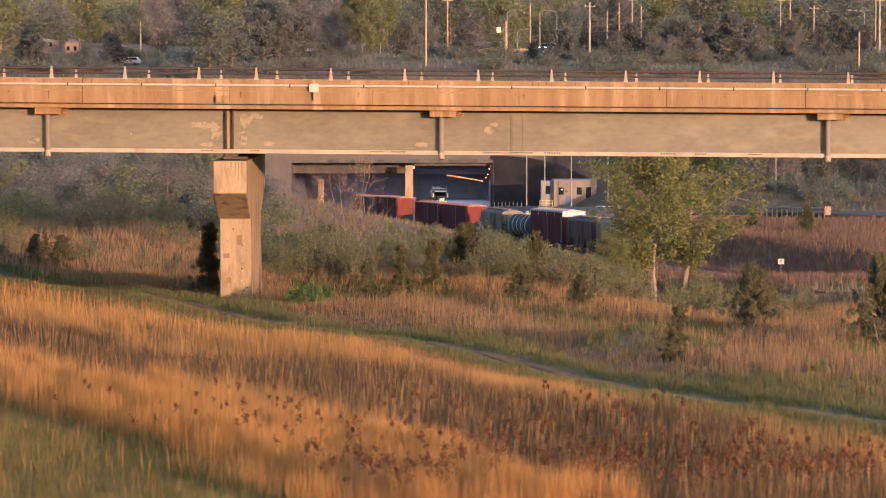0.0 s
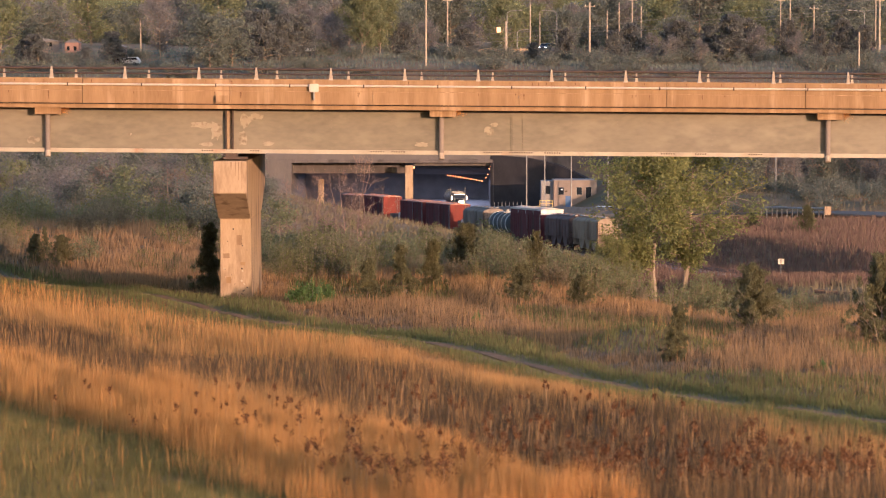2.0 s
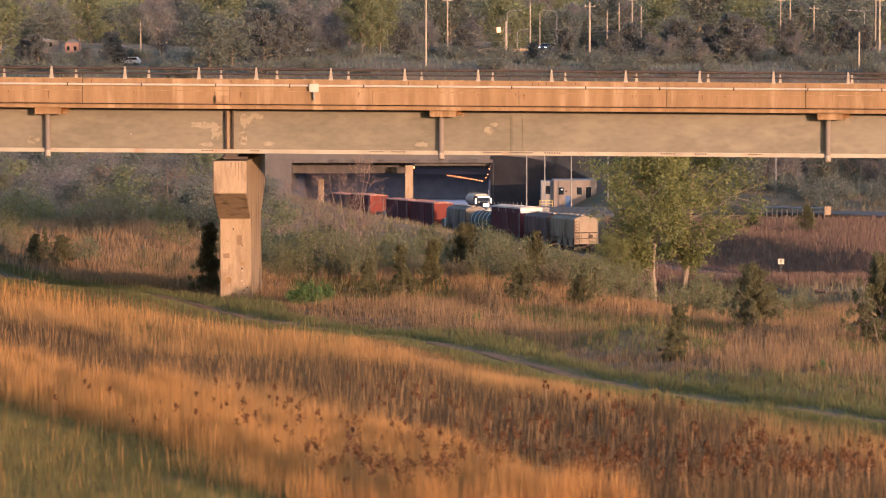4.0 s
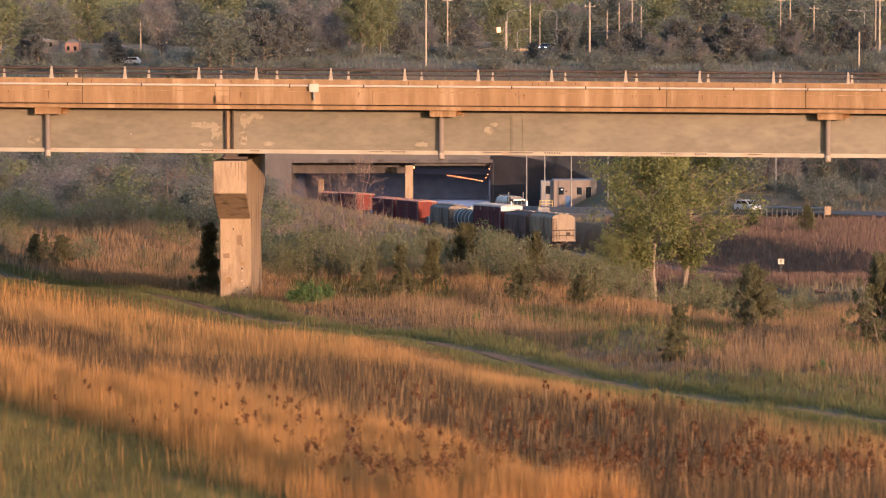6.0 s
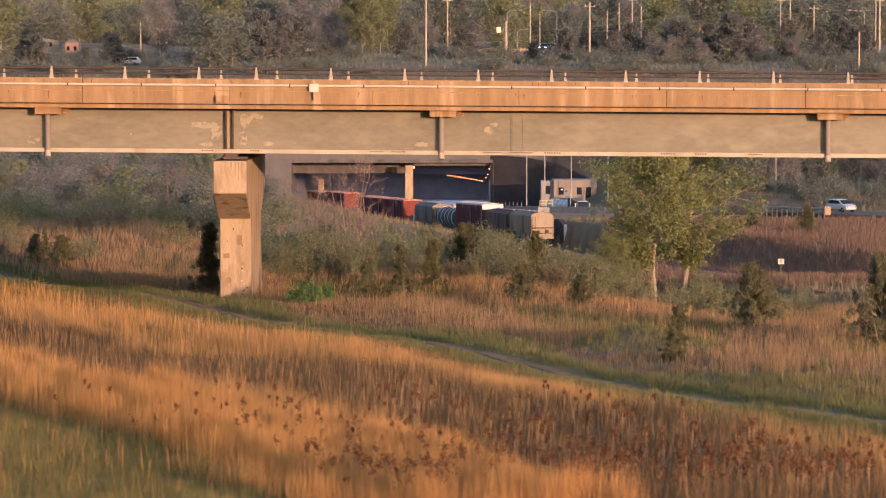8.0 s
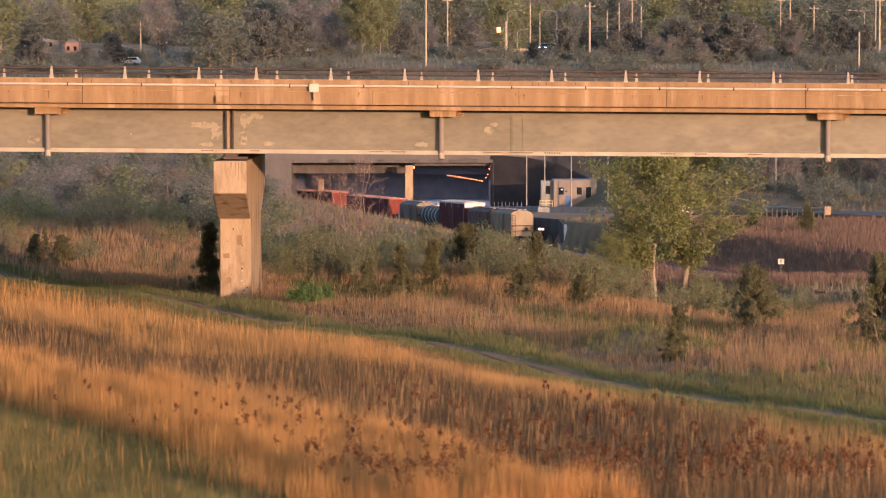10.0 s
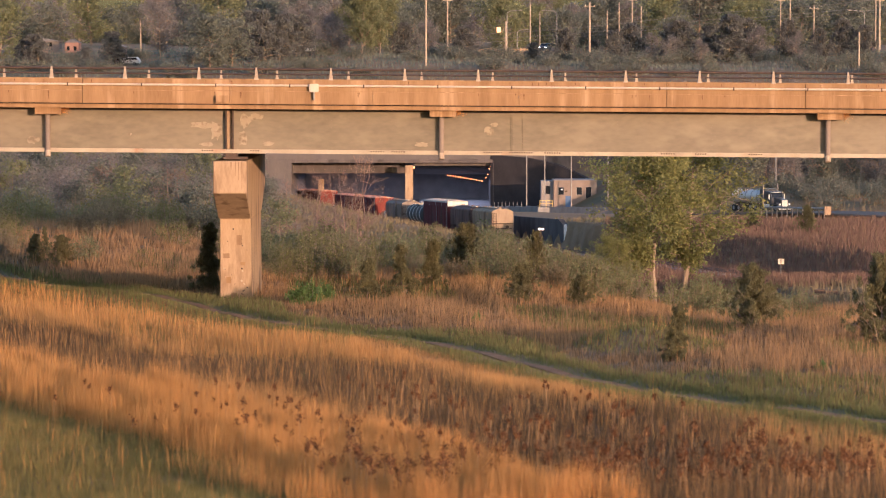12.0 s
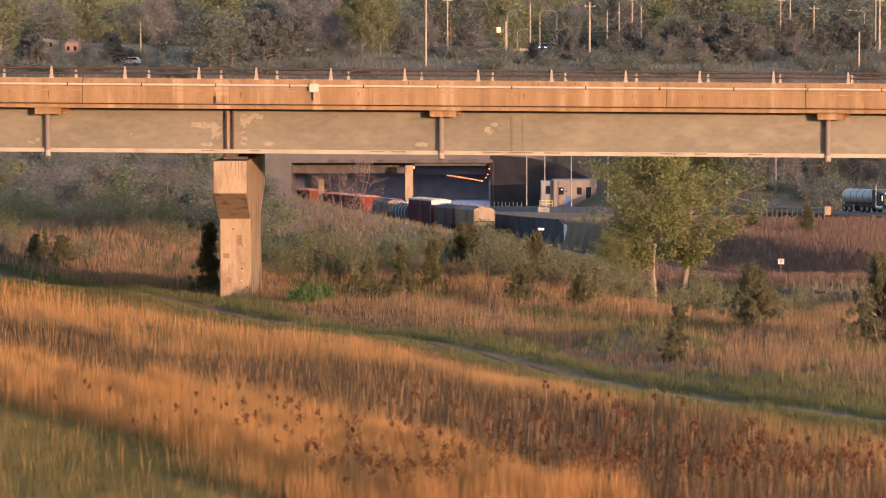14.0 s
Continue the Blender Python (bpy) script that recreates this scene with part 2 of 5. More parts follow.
def land(x, d):
    """The height of the ground."""
    x, d = np.asarray(x, float), np.asarray(d, float)
    z = np.interp(d, PROFILE_D, PROFILE_Z) + bumps(x, d) * np.clip(d / 40, 0.3, 1)
    far = smooth((d - 640) / 120)
    z = z + far * (1.6 * np.sin(x * 0.021 + 1.0) * np.sin(d * 0.012) + 0.9 * np.sin(x * 0.05 + d * 0.02))
    # low grassy mound beside the path
    z = z + 0.75 * np.exp(-((x - 6.4) / 1.9) ** 2 - ((d - 108) / 3.0) ** 2)
    # the dip of the footpath
    z = z - 0.05 * np.exp(-((x - np.interp(d, PATH_D, PATH_X)) / 0.6) ** 2) * (d < 200)
    # the ground falls away towards the tall poplars
    z = z - 2.3 * smooth((x - 2) / 12) * smooth((d - 115) / 60) * (1 - smooth((d - 335) / 30)) * (1 - smooth((x - 25) / 7) * smooth((d - 215) / 40))
    # the bank stays high beyond the pier
    z = z + 3.3 * smooth((-x - 9) / 8) * smooth((d - 162) / 55) * (1 - smooth((d - 232) / 35))
    # the camera stands on a knoll
    z = z - 3.2 * smooth((np.abs(x) - 7) / 22) * (1 - smooth((d - 35) / 25)) * (1 - smooth((np.abs(x) - 300) / 300))
    # the road out of the tunnel
    w = 1 - smooth((np.abs(x - np.interp(d, ROAD_D, ROAD_X)) - 10.0) / 14)
    w = w * smooth((d - 372) / 40) * (1 - smooth((d - 640) / 10))
    z = z * (1 - w) + (np.interp(d, ROAD_D, ROAD_Z) - 0.12) * w
    # the low shelf between railway and road
    shelf = np.interp(d, [440, 447, 480, 520, 560, 600], [-9.9, -10.05, -10.9, -11.6, -13.0, -14.0])
    z = np.where((d > 440) & (d < 600) & (x > track_x(d)) & (x < np.interp(d, ROAD_D, ROAD_X)), np.minimum(z, shelf), z)
    # the railway cutting
    side = x - track_x(d)
    w = np.where(side > 0, 1 - smooth((side - 4.2) / (1.0 + 9 * (1 - smooth((d - 425) / 20)))), 1 - smooth((-side - 5) / 16)) * smooth((d - 300) / 60) * (1 - smooth((d - 655) / 5))
    z = z * (1 - w) + (track_z(d) - 0.9) * w
    # the hollow that holds the tunnel mouth
    w = smooth((d - 598) / 2) * (1 - smooth((d - 672) / 2)) * smooth((x + 34) / 2) * (1 - smooth((x - 13) / 2))
    z = z * (1 - w) + (-19.5) * w
    return z


def ground_sheet():
    ds = np.concatenate([np.linspace(-400, 0, 9), np.linspace(5, 220, 216), np.linspace(222, 340, 60), np.linspace(342, 700, 180), np.linspace(710, 1100, 40), np.geomspace(1150, 5000, 14)])
    us = np.concatenate([-np.geomspace(4000, 130, 10), np.linspace(-120, 120, 241), np.geomspace(130, 4000, 10)])
    dd, uu = np.meshgrid(ds, us, indexing="ij")
    xx = uu * np.clip(dd / 350.0, 0.25, 1.0)
    xx = np.where(np.abs(uu) > 121, uu, xx)
    zz = land(xx, dd)
    me = bpy.data.meshes.new("ground")
    w = len(us)
    idx = np.arange(len(ds) * w).reshape(len(ds), w)
    quads = np.stack([idx[:-1, :-1], idx[:-1, 1:], idx[1:, 1:], idx[1:, :-1]], -1).reshape(-1, 4)
    me.from_pydata(np.stack([xx, dd, zz], -1).reshape(-1, 3).tolist(), [], quads.tolist())
    me.polygons.foreach_set("use_smooth", np.ones(len(me.polygons), dtype=bool))
    me.materials.append(SOIL)
    return tagged(new("ground", me), "rolling ground of dry turf and rough grass", "ground", kind="structure")


ground_sheet()


def ribbon(name, mat, ds, xs, half, lift, label, category, zs=None, thick=0.25):
    """A surfaced strip that follows the ground, with thickness."""
    v, f = [], []
    for i, (d, x) in enumerate(zip(ds, xs)):
        z = (zs[i] if zs is not None else float(land(x, d))) + lift
        j = min(max(i, 1), len(ds) - 2)
        t = Vector((xs[j + 1] - xs[j - 1], ds[j + 1] - ds[j - 1], 0)).normalized()
        nx, ny = t.y * half, -t.x * half
        v += [(x - nx, d - ny, z), (x + nx, d + ny, z), (x + nx, d + ny, z - thick), (x - nx, d - ny, z - thick)]
    for i in range(len(ds) - 1):
        a, b = 4 * i, 4 * i + 4
        for k in range(4):
            f.append((a + k, a + (k + 1) % 4, b + (k + 1) % 4, b + k))
    f += [(0, 1, 2, 3), tuple(len(v) - 4 + k for k in (3, 2, 1, 0))]
    me = bpy.data.meshes.new(name)
    me.from_pydata(v, [], f)
    me.materials.append(mat)
    return tagged(new(name, me), label, category, kind="structure")


pd = np.linspace(45, 230, 140)
ribbon("footpath", DIRT, pd, np.interp(pd, PATH_D, PATH_X), 0.2, 0.06, "trodden dirt footpath through the grass", "footpath")
rd = np.linspace(385, 670, 120)
ribbon("road", ROAD, rd, np.interp(rd, ROAD_D, ROAD_X), 5.2, 0.06, "grey asphalt road climbing out of a tunnel", "road", zs=np.interp(rd, ROAD_D, ROAD_Z))
kd = np.linspace(330, 660, 60)
ribbon("track_bed", BALLAST, kd, track_x(kd), 2.4, -0.3, "grey ballast bed under the railway", "track bed", zs=track_z(kd), thick=0.7)


# ---- the road bridge ----
GRADE = -0.0075
BX0, BX1 = -75.0, 75.0


def graded(bm):
    for v in bm.verts:
        v.co.z += GRADE * v.co.x
    return bm


def along(y0, y1, z0, z1, x0=BX0, x1=BX1):
    return graded(box(x0, x1, y0, y1, z0, z1))


bridge = thing("bridge", pose(0, 0, 0), "long concrete and steel girder road bridge on a pier", "bridge")
part("deck_slab", along(137.9, 152.2, 8.62, 8.95), CONCRETE, bridge)
fascia_joints = [-75, -60.3, -48, -36.2, -25.7, -14.72, -8.70, -2.86, 3.1, 9.14, 14.8, 26, 38, 50, 62, 75]
for a, b in zip(fascia_joints, fascia_joints[1:]):
    part("fascia_panel", graded(merge(box(a + 0.012, b - 0.012, 137.55, 137.95, 9.18, 9.63), box(a + 0.012, b - 0.012, 137.57, 137.95, 8.64, 9.15))), FASCIA, bridge, "orange-lit concrete parapet panel")
part("far_parapet", along(152.2, 152.6, 8.6, 9.63), FASCIA, bridge)
part("edge_band", along(137.75, 138.0, 8.43, 8.585), FASCIA, bridge)
part("drip_joint", along(137.85, 138.0, 8.585, 8.64), DARK_STEEL, bridge)
part("conduit", graded(rod((BX0, 137.5, 9.40), (BX1, 137.5, 9.40), 0.045)), CONDUIT, bridge, "pale metal conduit along the parapet")
for x in np.arange(-39.5, 40, 3.02):
    part("conduit_coupling", graded(box(x, x + 0.05, 137.43, 137.56, 9.33, 9.47)), DARK_STEEL, bridge)
for k, y in enumerate((138.75, 142.0, 145.5, 148.8, 151.6)):
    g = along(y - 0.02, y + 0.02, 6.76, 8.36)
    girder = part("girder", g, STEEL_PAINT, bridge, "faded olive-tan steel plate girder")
    part("top_flange", along(y - 0.24, y + 0.24, 8.36, 8.42), DARK_STEEL, girder)
    part("bottom_flange", along(y - 0.27, y + 0.27, 6.60, 6.762), FLANGE, girder, "pale painted bottom flange with rust")
    if k == 0:
        for x in (-8.92, -8.64):
            part("bearing_stiffener", along(y - 0.26, y - 0.02, 6.763, 8.36, x - 0.025, x + 0.025), DARK_STEEL, girder)
        part("stiffener_plate", along(y - 0.034, y - 0.021, 6.77, 8.35, -8.89, -8.67), CONCRETE, girder, "orange-stained plate between the stiffeners")
        for x in (2.82, 3.3):
            part("splice_edge", along(y - 0.055, y - 0.02, 6.77, 8.34, x - 0.03, x + 0.03), STEEL_PAINT, girder)
        part("splice_plate", along(y - 0.04, y - 0.02, 6.80, 8.30, 2.88, 3.24), STEEL_PAINT, girder)
        for x in (-18.6, -4.6, 7.2, 11.1):
            part("weld_seam", along(y - 0.028, y - 0.02, 6.79, 8.33, x - 0.012, x + 0.012), STEEL_PAINT, girder)
for x in (-16.2, -0.01, 15.88, 32.0, -32.2):
    scupper = part("scupper_box", graded(box(x - 0.54, x + 0.54, 138.02, 138.7, 8.16, 8.52, 0.015)), FASCIA, bridge, "boxed concrete deck drain")
    pipe = graded(rod((x - 0.05, 138.44, 6.62), (x - 0.05, 138.44, 8.17), 0.105, n=12))
    dp = part("downpipe", pipe, BUILDING, scupper, "dull brown-grey downpipe")
    part("pipe_collar", graded(rod((x - 0.05, 138.36, 6.42), (x - 0.05, 138.44, 6.66), 0.115, n=12)), POST, scupper)


def rail_post(r=1.0):
    bm = bmesh.new()
    prof = [(-0.115, 0), (0.115, 0), (0.085, 0.08), (0.042, 0.44), (0.03, 0.50), (-0.03, 0.50), (-0.042, 0.44), (-0.085, 0.08)]
    return prism([(u * r, v) for u, v in prof], 1, -0.09 * r, 0.09 * r, bm=None)


far_posts = [-16.59 - 3.25 * k for k in range(12, 0, -1)] + [-16.59, -13.3, -10.03, -7.5, -4.27, -0.97, 2.25, 5.53, 8.75, 12.0, 15.25, 18.5] + [21.75 + 3.25 * k for k in range(12)]
near_posts = [-19.03 - 3.03 * k for k in range(10, 0, -1)] + [-16.0, -13.0, -9.98, -7.63, -4.58, -1.56, 1.44, 4.44, 7.47, 10.49, 13.51, 16.56] + [19.6 + 3.03 * k for k in range(10)]
for side, y, mat, r in ((0, 137.75, POST, 0.85), (1, 152.4, POST, 0.65)):
    post_mesh = None
    for x in (near_posts, far_posts)[side]:
        m = Matrix.Translation((x, y, 9.63 + GRADE * x))
        if post_mesh is None:
            first = part("rail_post", rail_post(r), mat, bridge, "tapered pale railing post", m)
            post_mesh = first.data
        else:
            ob = new("rail_post", post_mesh)
            ob.parent, ob.matrix_basis = bridge, m
    for z, rr in ((10.06, 0.05), (9.85, 0.032)):
        part("hand_rail" if z > 10 else "lower_rail", graded(rod((BX0, y + 0.1, z), (BX1, y + 0.1, z), rr)), RAIL_STEEL, bridge, "dark rusty railing tube")

RUST = material("fascia_rust_mark", (0.10, 0.05, 0.025), (0.16, 0.085, 0.045), 4, 0.95, gloss=0.1)
rng = np.random.default_rng(91)
for k in range(44):
    x, z1, h, w = -20 + 40 * rng.random(), (9.60, 9.13)[k % 2], 0.08 + 0.26 * rng.random() ** 2, 0.015 + 0.03 * rng.random()
    y = (137.55, 137.57)[k % 2]
    part("rust_mark", graded(prism([(x, z1), (x + w, z1), (x + w * 0.7, z1 - h), (x + w * 0.35, z1 - h)], 1, y - 0.004, y + 0.002)), RUST, bridge)
PEELED = material("bare_peeled_girder", (0.235, 0.195, 0.14), (0.31, 0.26, 0.19), 3, 0.7, gloss=0.2, stain=(0.17, 0.135, 0.095), stain_at=(0.5, 0.65), stain_scale=5)
for cx, cz, w, h in ((-9.9, 7.75, 0.55, 0.2), (-9.35, 7.55, 0.3, 0.5), (-8.15, 7.9, 0.3, 0.35), (-8.25, 7.2, 0.25, 0.4), (-7.7, 8.1, 0.4, 0.15), (-12.9, 7.35, 0.1, 0.05), (-16.9, 7.1, 0.3, 0.2), (1.9, 7.6, 0.3, 0.2), (2.1, 7.85, 0.2, 0.1), (-9.7, 6.95, 0.4, 0.12), (-7.2, 7.0, 0.3, 0.1), (18.6, 7.1, 0.25, 0.2), (-0.9, 7.0, 0.35, 0.12)):
    ring = [(cx + w * q * math.cos(a), cz + h * q * math.sin(a)) for a, q in zip(np.linspace(0, 2 * math.pi, 15)[:-1], 0.55 + 0.5 * rng.random(14))]
    face = 138.716 + 0.006 * rng.random()
    part("peeled_patch", graded(prism(ring, 1, face, 138.732)), PEELED, bridge, "pale patch of peeled paint")

# bolt rows at the girder splices, and old birds' nests on the drains
bolt_mesh = None
for x0, n in ((-2.95, 6), (-2.1, 6), (1.7, 8), (2.75, 10), (4.2, 7), (9.0, 6), (10.4, 5), (-9.9, 5), (-7.9, 4), (12.6, 6)):
    for k in range(n):
        x = x0 + 0.1 * k
        m = Matrix.Translation((x, 138.475, 6.71 + GRADE * x))
        if bolt_mesh is None:
            bolt_mesh = part("bolt", rod((0, 0, 0), (0, -0.035, 0), 0.032, n=6), DARK_STEEL, bridge, "dark rusty bolt", m).data
        else:
            ob = new("bolt", bolt_mesh)
            ob.parent, ob.matrix_basis = bridge, m
for x in (0.62, 16.5, -15.55):
    rng = np.random.default_rng(int(x * 10) + 400)
    c = np.array([x, 138.2, 8.36 + GRADE * x]) + rng.normal(0, 1, (260, 3)) * np.array([0.1, 0.09, 0.07])
    u, w = rng.normal(0, 1, (260, 3)) * 0.13, rng.normal(0, 1, (260, 3)) * 0.008
    tagged(new("bird_nest", raw_mesh("bird_nest", np.stack([c, c + w, c + u], 1), 3, GRASS_STRAW)), "straw bird's nest tucked beside the drain", "nest")

# bearings and pier
part("bearing", graded(merge(box(-9.05, -8.05, 138.4, 139.1, 6.36, 6.46), box(-8.95, -8.45, 138.5, 139.0, 6.45, 6.6))), DARK_STEEL, bridge)
pier = part("pier", bmesh.new(), CONCRETE, bridge, "tan weathered concrete hammerhead pier")
cap = prism([(137.95, 6.36), (152.5, 6.36), (152.5, 5.05), (149.3, 3.86), (141.0, 3.86), (137.95, 5.03)], 0, -9.43, -8.06, 0.03)
part("pier_cap", cap, CONCRETE, pier)
col = prism([(-9.36, -0.9), (-8.02, -0.9), (-8.06, 3.87), (-9.36, 3.87)], 1, 141.02, 148.9, 0.03)
part("pier_column", col, CONCRETE, pier)
for x, z, w, h in ((-9.1, 1.15, 0.2, 0.26), (-8.5, 1.9, 0.2, 0.14)):
    part("patch_repair", box(x, x + w, 141.004, 141.03, z, z + h), FASCIA, pier)
rng = np.random.default_rng(77)
for k in range(26):
    x, z, q = -9.25 + 1.05 * rng.random(), 0.5 + 3.1 * rng.random() ** 1.2, 0.018 + 0.03 * rng.random()
    part("spall", rod((x, 141.03, z), (x, 141.008, z), q, q * 0.8, n=6), DARK_STEEL if k % 4 else FLANGE, pier)
STAIN = material("rusty_water_stain", (0.19, 0.125, 0.075), (0.25, 0.165, 0.10), 3, 0.95, gloss=0.1)
for x, z, w, h in ((-8.66, 2.75, 0.22, 0.42), (-8.9, 0.35, 0.24, 0.4), (-9.22, 2.2, 0.26, 0.2)):
    part("patch_repair", box(x, x + w, 141.004, 141.028, z, z + h, 0.01), STAIN, pier, "darker cement patch")
for x, z0, z1, w in ((-8.52, 5.75, 6.33, 0.025), (-8.4, 5.55, 6.33, 0.035), (-8.27, 5.2, 6.33, 0.02), (-8.72, 6.0, 6.33, 0.06)):
    part("rust_streak", prism([(x, z1), (x + w, z1), (x + w * 0.7, z0), (x + w * 0.4, z0)], 1, 137.944, 137.952), STAIN, pier)
# small fittings on the fascia
sign = part("sign_box", box(-5.46, -5.07, 137.32, 137.48, 9.18, 9.52, 0.02), CONDUIT, bridge, "white square box on the parapet")
part("sign_bracket", box(-5.29, -5.24, 137.4, 137.55, 8.86, 9.2), GALV, sign)
jb = part("junction_box", box(-9.27, -8.72, 137.30, 137.56, 8.76, 9.05, 0.02), FASCIA, bridge, "small tan junction box")

# ---- tunnel mouth ----
portal = thing("tunnel_portal", pose(0, 0, 0), "concrete rail and road tunnel portal, dark grey with painted shade", "tunnel portal", kind="structure")
part("roof_slab", box(-36, 16, 600, 671, -5.6, -4.6), PORTAL_SHADE, portal)
part("head_beam", box(-31, 9.0, 599.6, 601.2, -6.15, -5.55), SHADE_CONCRETE, portal)
part("left_wall", box(-36, -27.0, 599.5, 671, -19, -5.6), PORTAL_SHADE, portal)
part("right_wall", box(8.9, 15, 599.5, 671, -19, -5.6), PORTAL_SHADE, portal)
part("back_wall", box(-27.0, 8.9, 664, 666, -19, -5.6), TUNNEL, portal)
part("tunnel_floor", box(-27.0, 8.9, 600, 664, -18.5, -17.2), TUNNEL, portal)
part("road_shelf", box(-4.6, 8.9, 600, 664, -17.2, -14.95), TUNNEL, portal)
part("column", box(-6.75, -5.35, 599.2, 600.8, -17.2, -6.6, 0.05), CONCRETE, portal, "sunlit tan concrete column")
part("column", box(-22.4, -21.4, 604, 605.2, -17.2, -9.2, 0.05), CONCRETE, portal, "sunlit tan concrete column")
part("dividing_beam", box(-27.0, -6.8, 606, 607.5, -8.2, -5.6), SHADE_CONCRETE, portal)
part("inner_soffit", prism([(601.3, -6.7), (640, -9.4), (640, -5.7), (601.3, -5.7)], 0, -5.2, 8.8), PORTAL_SHADE, portal)
LAMP = lamp_material("orange_tunnel_lamp", (1.0, 0.27, 0.07), 2.6)
lights = [(0.93 + 6.3 * (k / 13), 640 - 1.2 * k, -9.55 - 0.045 * k) for k in range(14)] + [(7.9, 618, -9.3), (8.15, 612, -8.5), (8.3, 606, -7.4), (8.45, 602, -6.85)]
for x, y, z in lights:
    lm = part("tunnel_lamp", box(x - 0.075, x + 0.075, y - 0.1, y + 0.1, z - 0.12, z + 0.04, 0.02), LAMP, portal, "glowing orange tunnel lamp")
part("column_lamp", box(-5.3, -5.05, 599.0, 599.3, -7.1, -6.8, 0.05), LAMP, portal)

# unseen bluish area lamps, added to lift the dark interior like haze
for x0, x1, z in ((-24, -9, -9.4), (-4, 8, -9.9)):
    glow = new("haze_fill_light", bpy.data.lights.new("haze_fill_light", "AREA"))
    glow.data.shape, glow.data.size, glow.data.size_y, glow.data.energy, glow.data.color = "RECTANGLE", x1 - x0, 40, 900, (0.88, 0.88, 1.0)
    glow.matrix_world = pose((x0 + x1) / 2, 636, z)

# retaining walls beside the railway and the road
wall_a = prism([(455, -14.2), (600, -17.5), (600, -13.7), (560, -12.7), (520, -11.3), (480, -10.6), (457.5, -10.0), (455, -10.7)], 0, -0.35, 0.35)
for v in wall_a.verts:
    v.co.x += track_x(v.co.y) + 4.9
retaining = part("retaining_wall", wall_a, SHADE_CONCRETE, None)
tagged(retaining, "concrete retaining wall above the railway cutting, colour darkened for shade", "wall", kind="structure")
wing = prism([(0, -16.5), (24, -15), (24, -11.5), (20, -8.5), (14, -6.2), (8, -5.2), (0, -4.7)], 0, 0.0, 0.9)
tagged(part("wing_wall", wing, WING_SHADE, None, "", Matrix.Translation((8.95, 600.6, 0)) @ Matrix.Rotation(radians(-123.7), 4, "Z")), "wing wall of the tunnel, painted dark as if shaded", "wall", kind="structure")
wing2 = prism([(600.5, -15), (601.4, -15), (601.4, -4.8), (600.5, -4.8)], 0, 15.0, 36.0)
tagged(part("portal_side_wall", wing2, SHADE_CONCRETE), "grey concrete side wall of the tunnel", "wall", kind="structure")
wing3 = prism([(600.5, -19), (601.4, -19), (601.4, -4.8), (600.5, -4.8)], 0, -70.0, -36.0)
tagged(part("portal_side_wall", wing3, SHADE_CONCRETE), "grey concrete side wall of the tunnel", "wall", kind="structure")

# rails and sleepers
for off in (-0.72, 0.72):
    bm = bmesh.new()
    a, b = Vector((track_x(335) + off, 335, track_z(335))), Vector((track_x(655) + off, 655, track_z(655)))
    prof = [(-0.07, -0.17), (0.07, -0.17), (0.035, 0.0), (-0.035, 0.0)]
    r = prism(prof, 1, 0, 1)
    for v in r.verts:
        p0 = a.lerp(b, v.co.y)
        v.co = p0 + Vector((v.co.x, 0, v.co.z))
    bm.free()
    tagged(part("rail", r, DARK_STEEL), "steel railway rail on wooden sleepers", "rail", kind="structure")


# ---- railway cars (local: x to the side, y forward along the track, z up from the rail) ----
def paint(name, a, b, dirt=(0.12, 0.09, 0.07)):
    return material(name, a, b, 0.8, 0.85, gloss=0.12, bump=0.05, stain=dirt, stain_at=(0.5, 0.72), stretch=(1, 1, 0.35))


MAROON = paint("maroon_car_paint", (0.10, 0.03, 0.034), (0.145, 0.046, 0.046), (0.085, 0.045, 0.042))
RED = paint("red_car_paint", (0.15, 0.035, 0.027), (0.20, 0.052, 0.04), (0.10, 0.045, 0.035))
ROOF_SILVER = paint("bare_galvanised_roof", (0.42, 0.39, 0.36), (0.52, 0.49, 0.45), (0.3, 0.17, 0.11))
ROOF_RUST = paint("rusty_car_roof", (0.30, 0.13, 0.09), (0.42, 0.2, 0.14), (0.55, 0.5, 0.46))
HOPPER_GREY = paint("pale_hopper_paint", (0.27, 0.205, 0.14), (0.33, 0.255, 0.185), (0.19, 0.13, 0.085))
HOPPER_TAN = paint("tan_hopper_paint", (0.19, 0.155, 0.13), (0.26, 0.215, 0.18))
BROWN = paint("brown_car_paint", (0.13, 0.085, 0.075), (0.18, 0.12, 0.105), (0.10, 0.07, 0.06))
TANK_BLACK = paint("grey_tank_paint", (0.075, 0.078, 0.08), (0.115, 0.115, 0.115), (0.14, 0.11, 0.09))
BAND = paint("white_band_paint", (0.6, 0.58, 0.55), (0.72, 0.7, 0.66), (0.4, 0.32, 0.26))


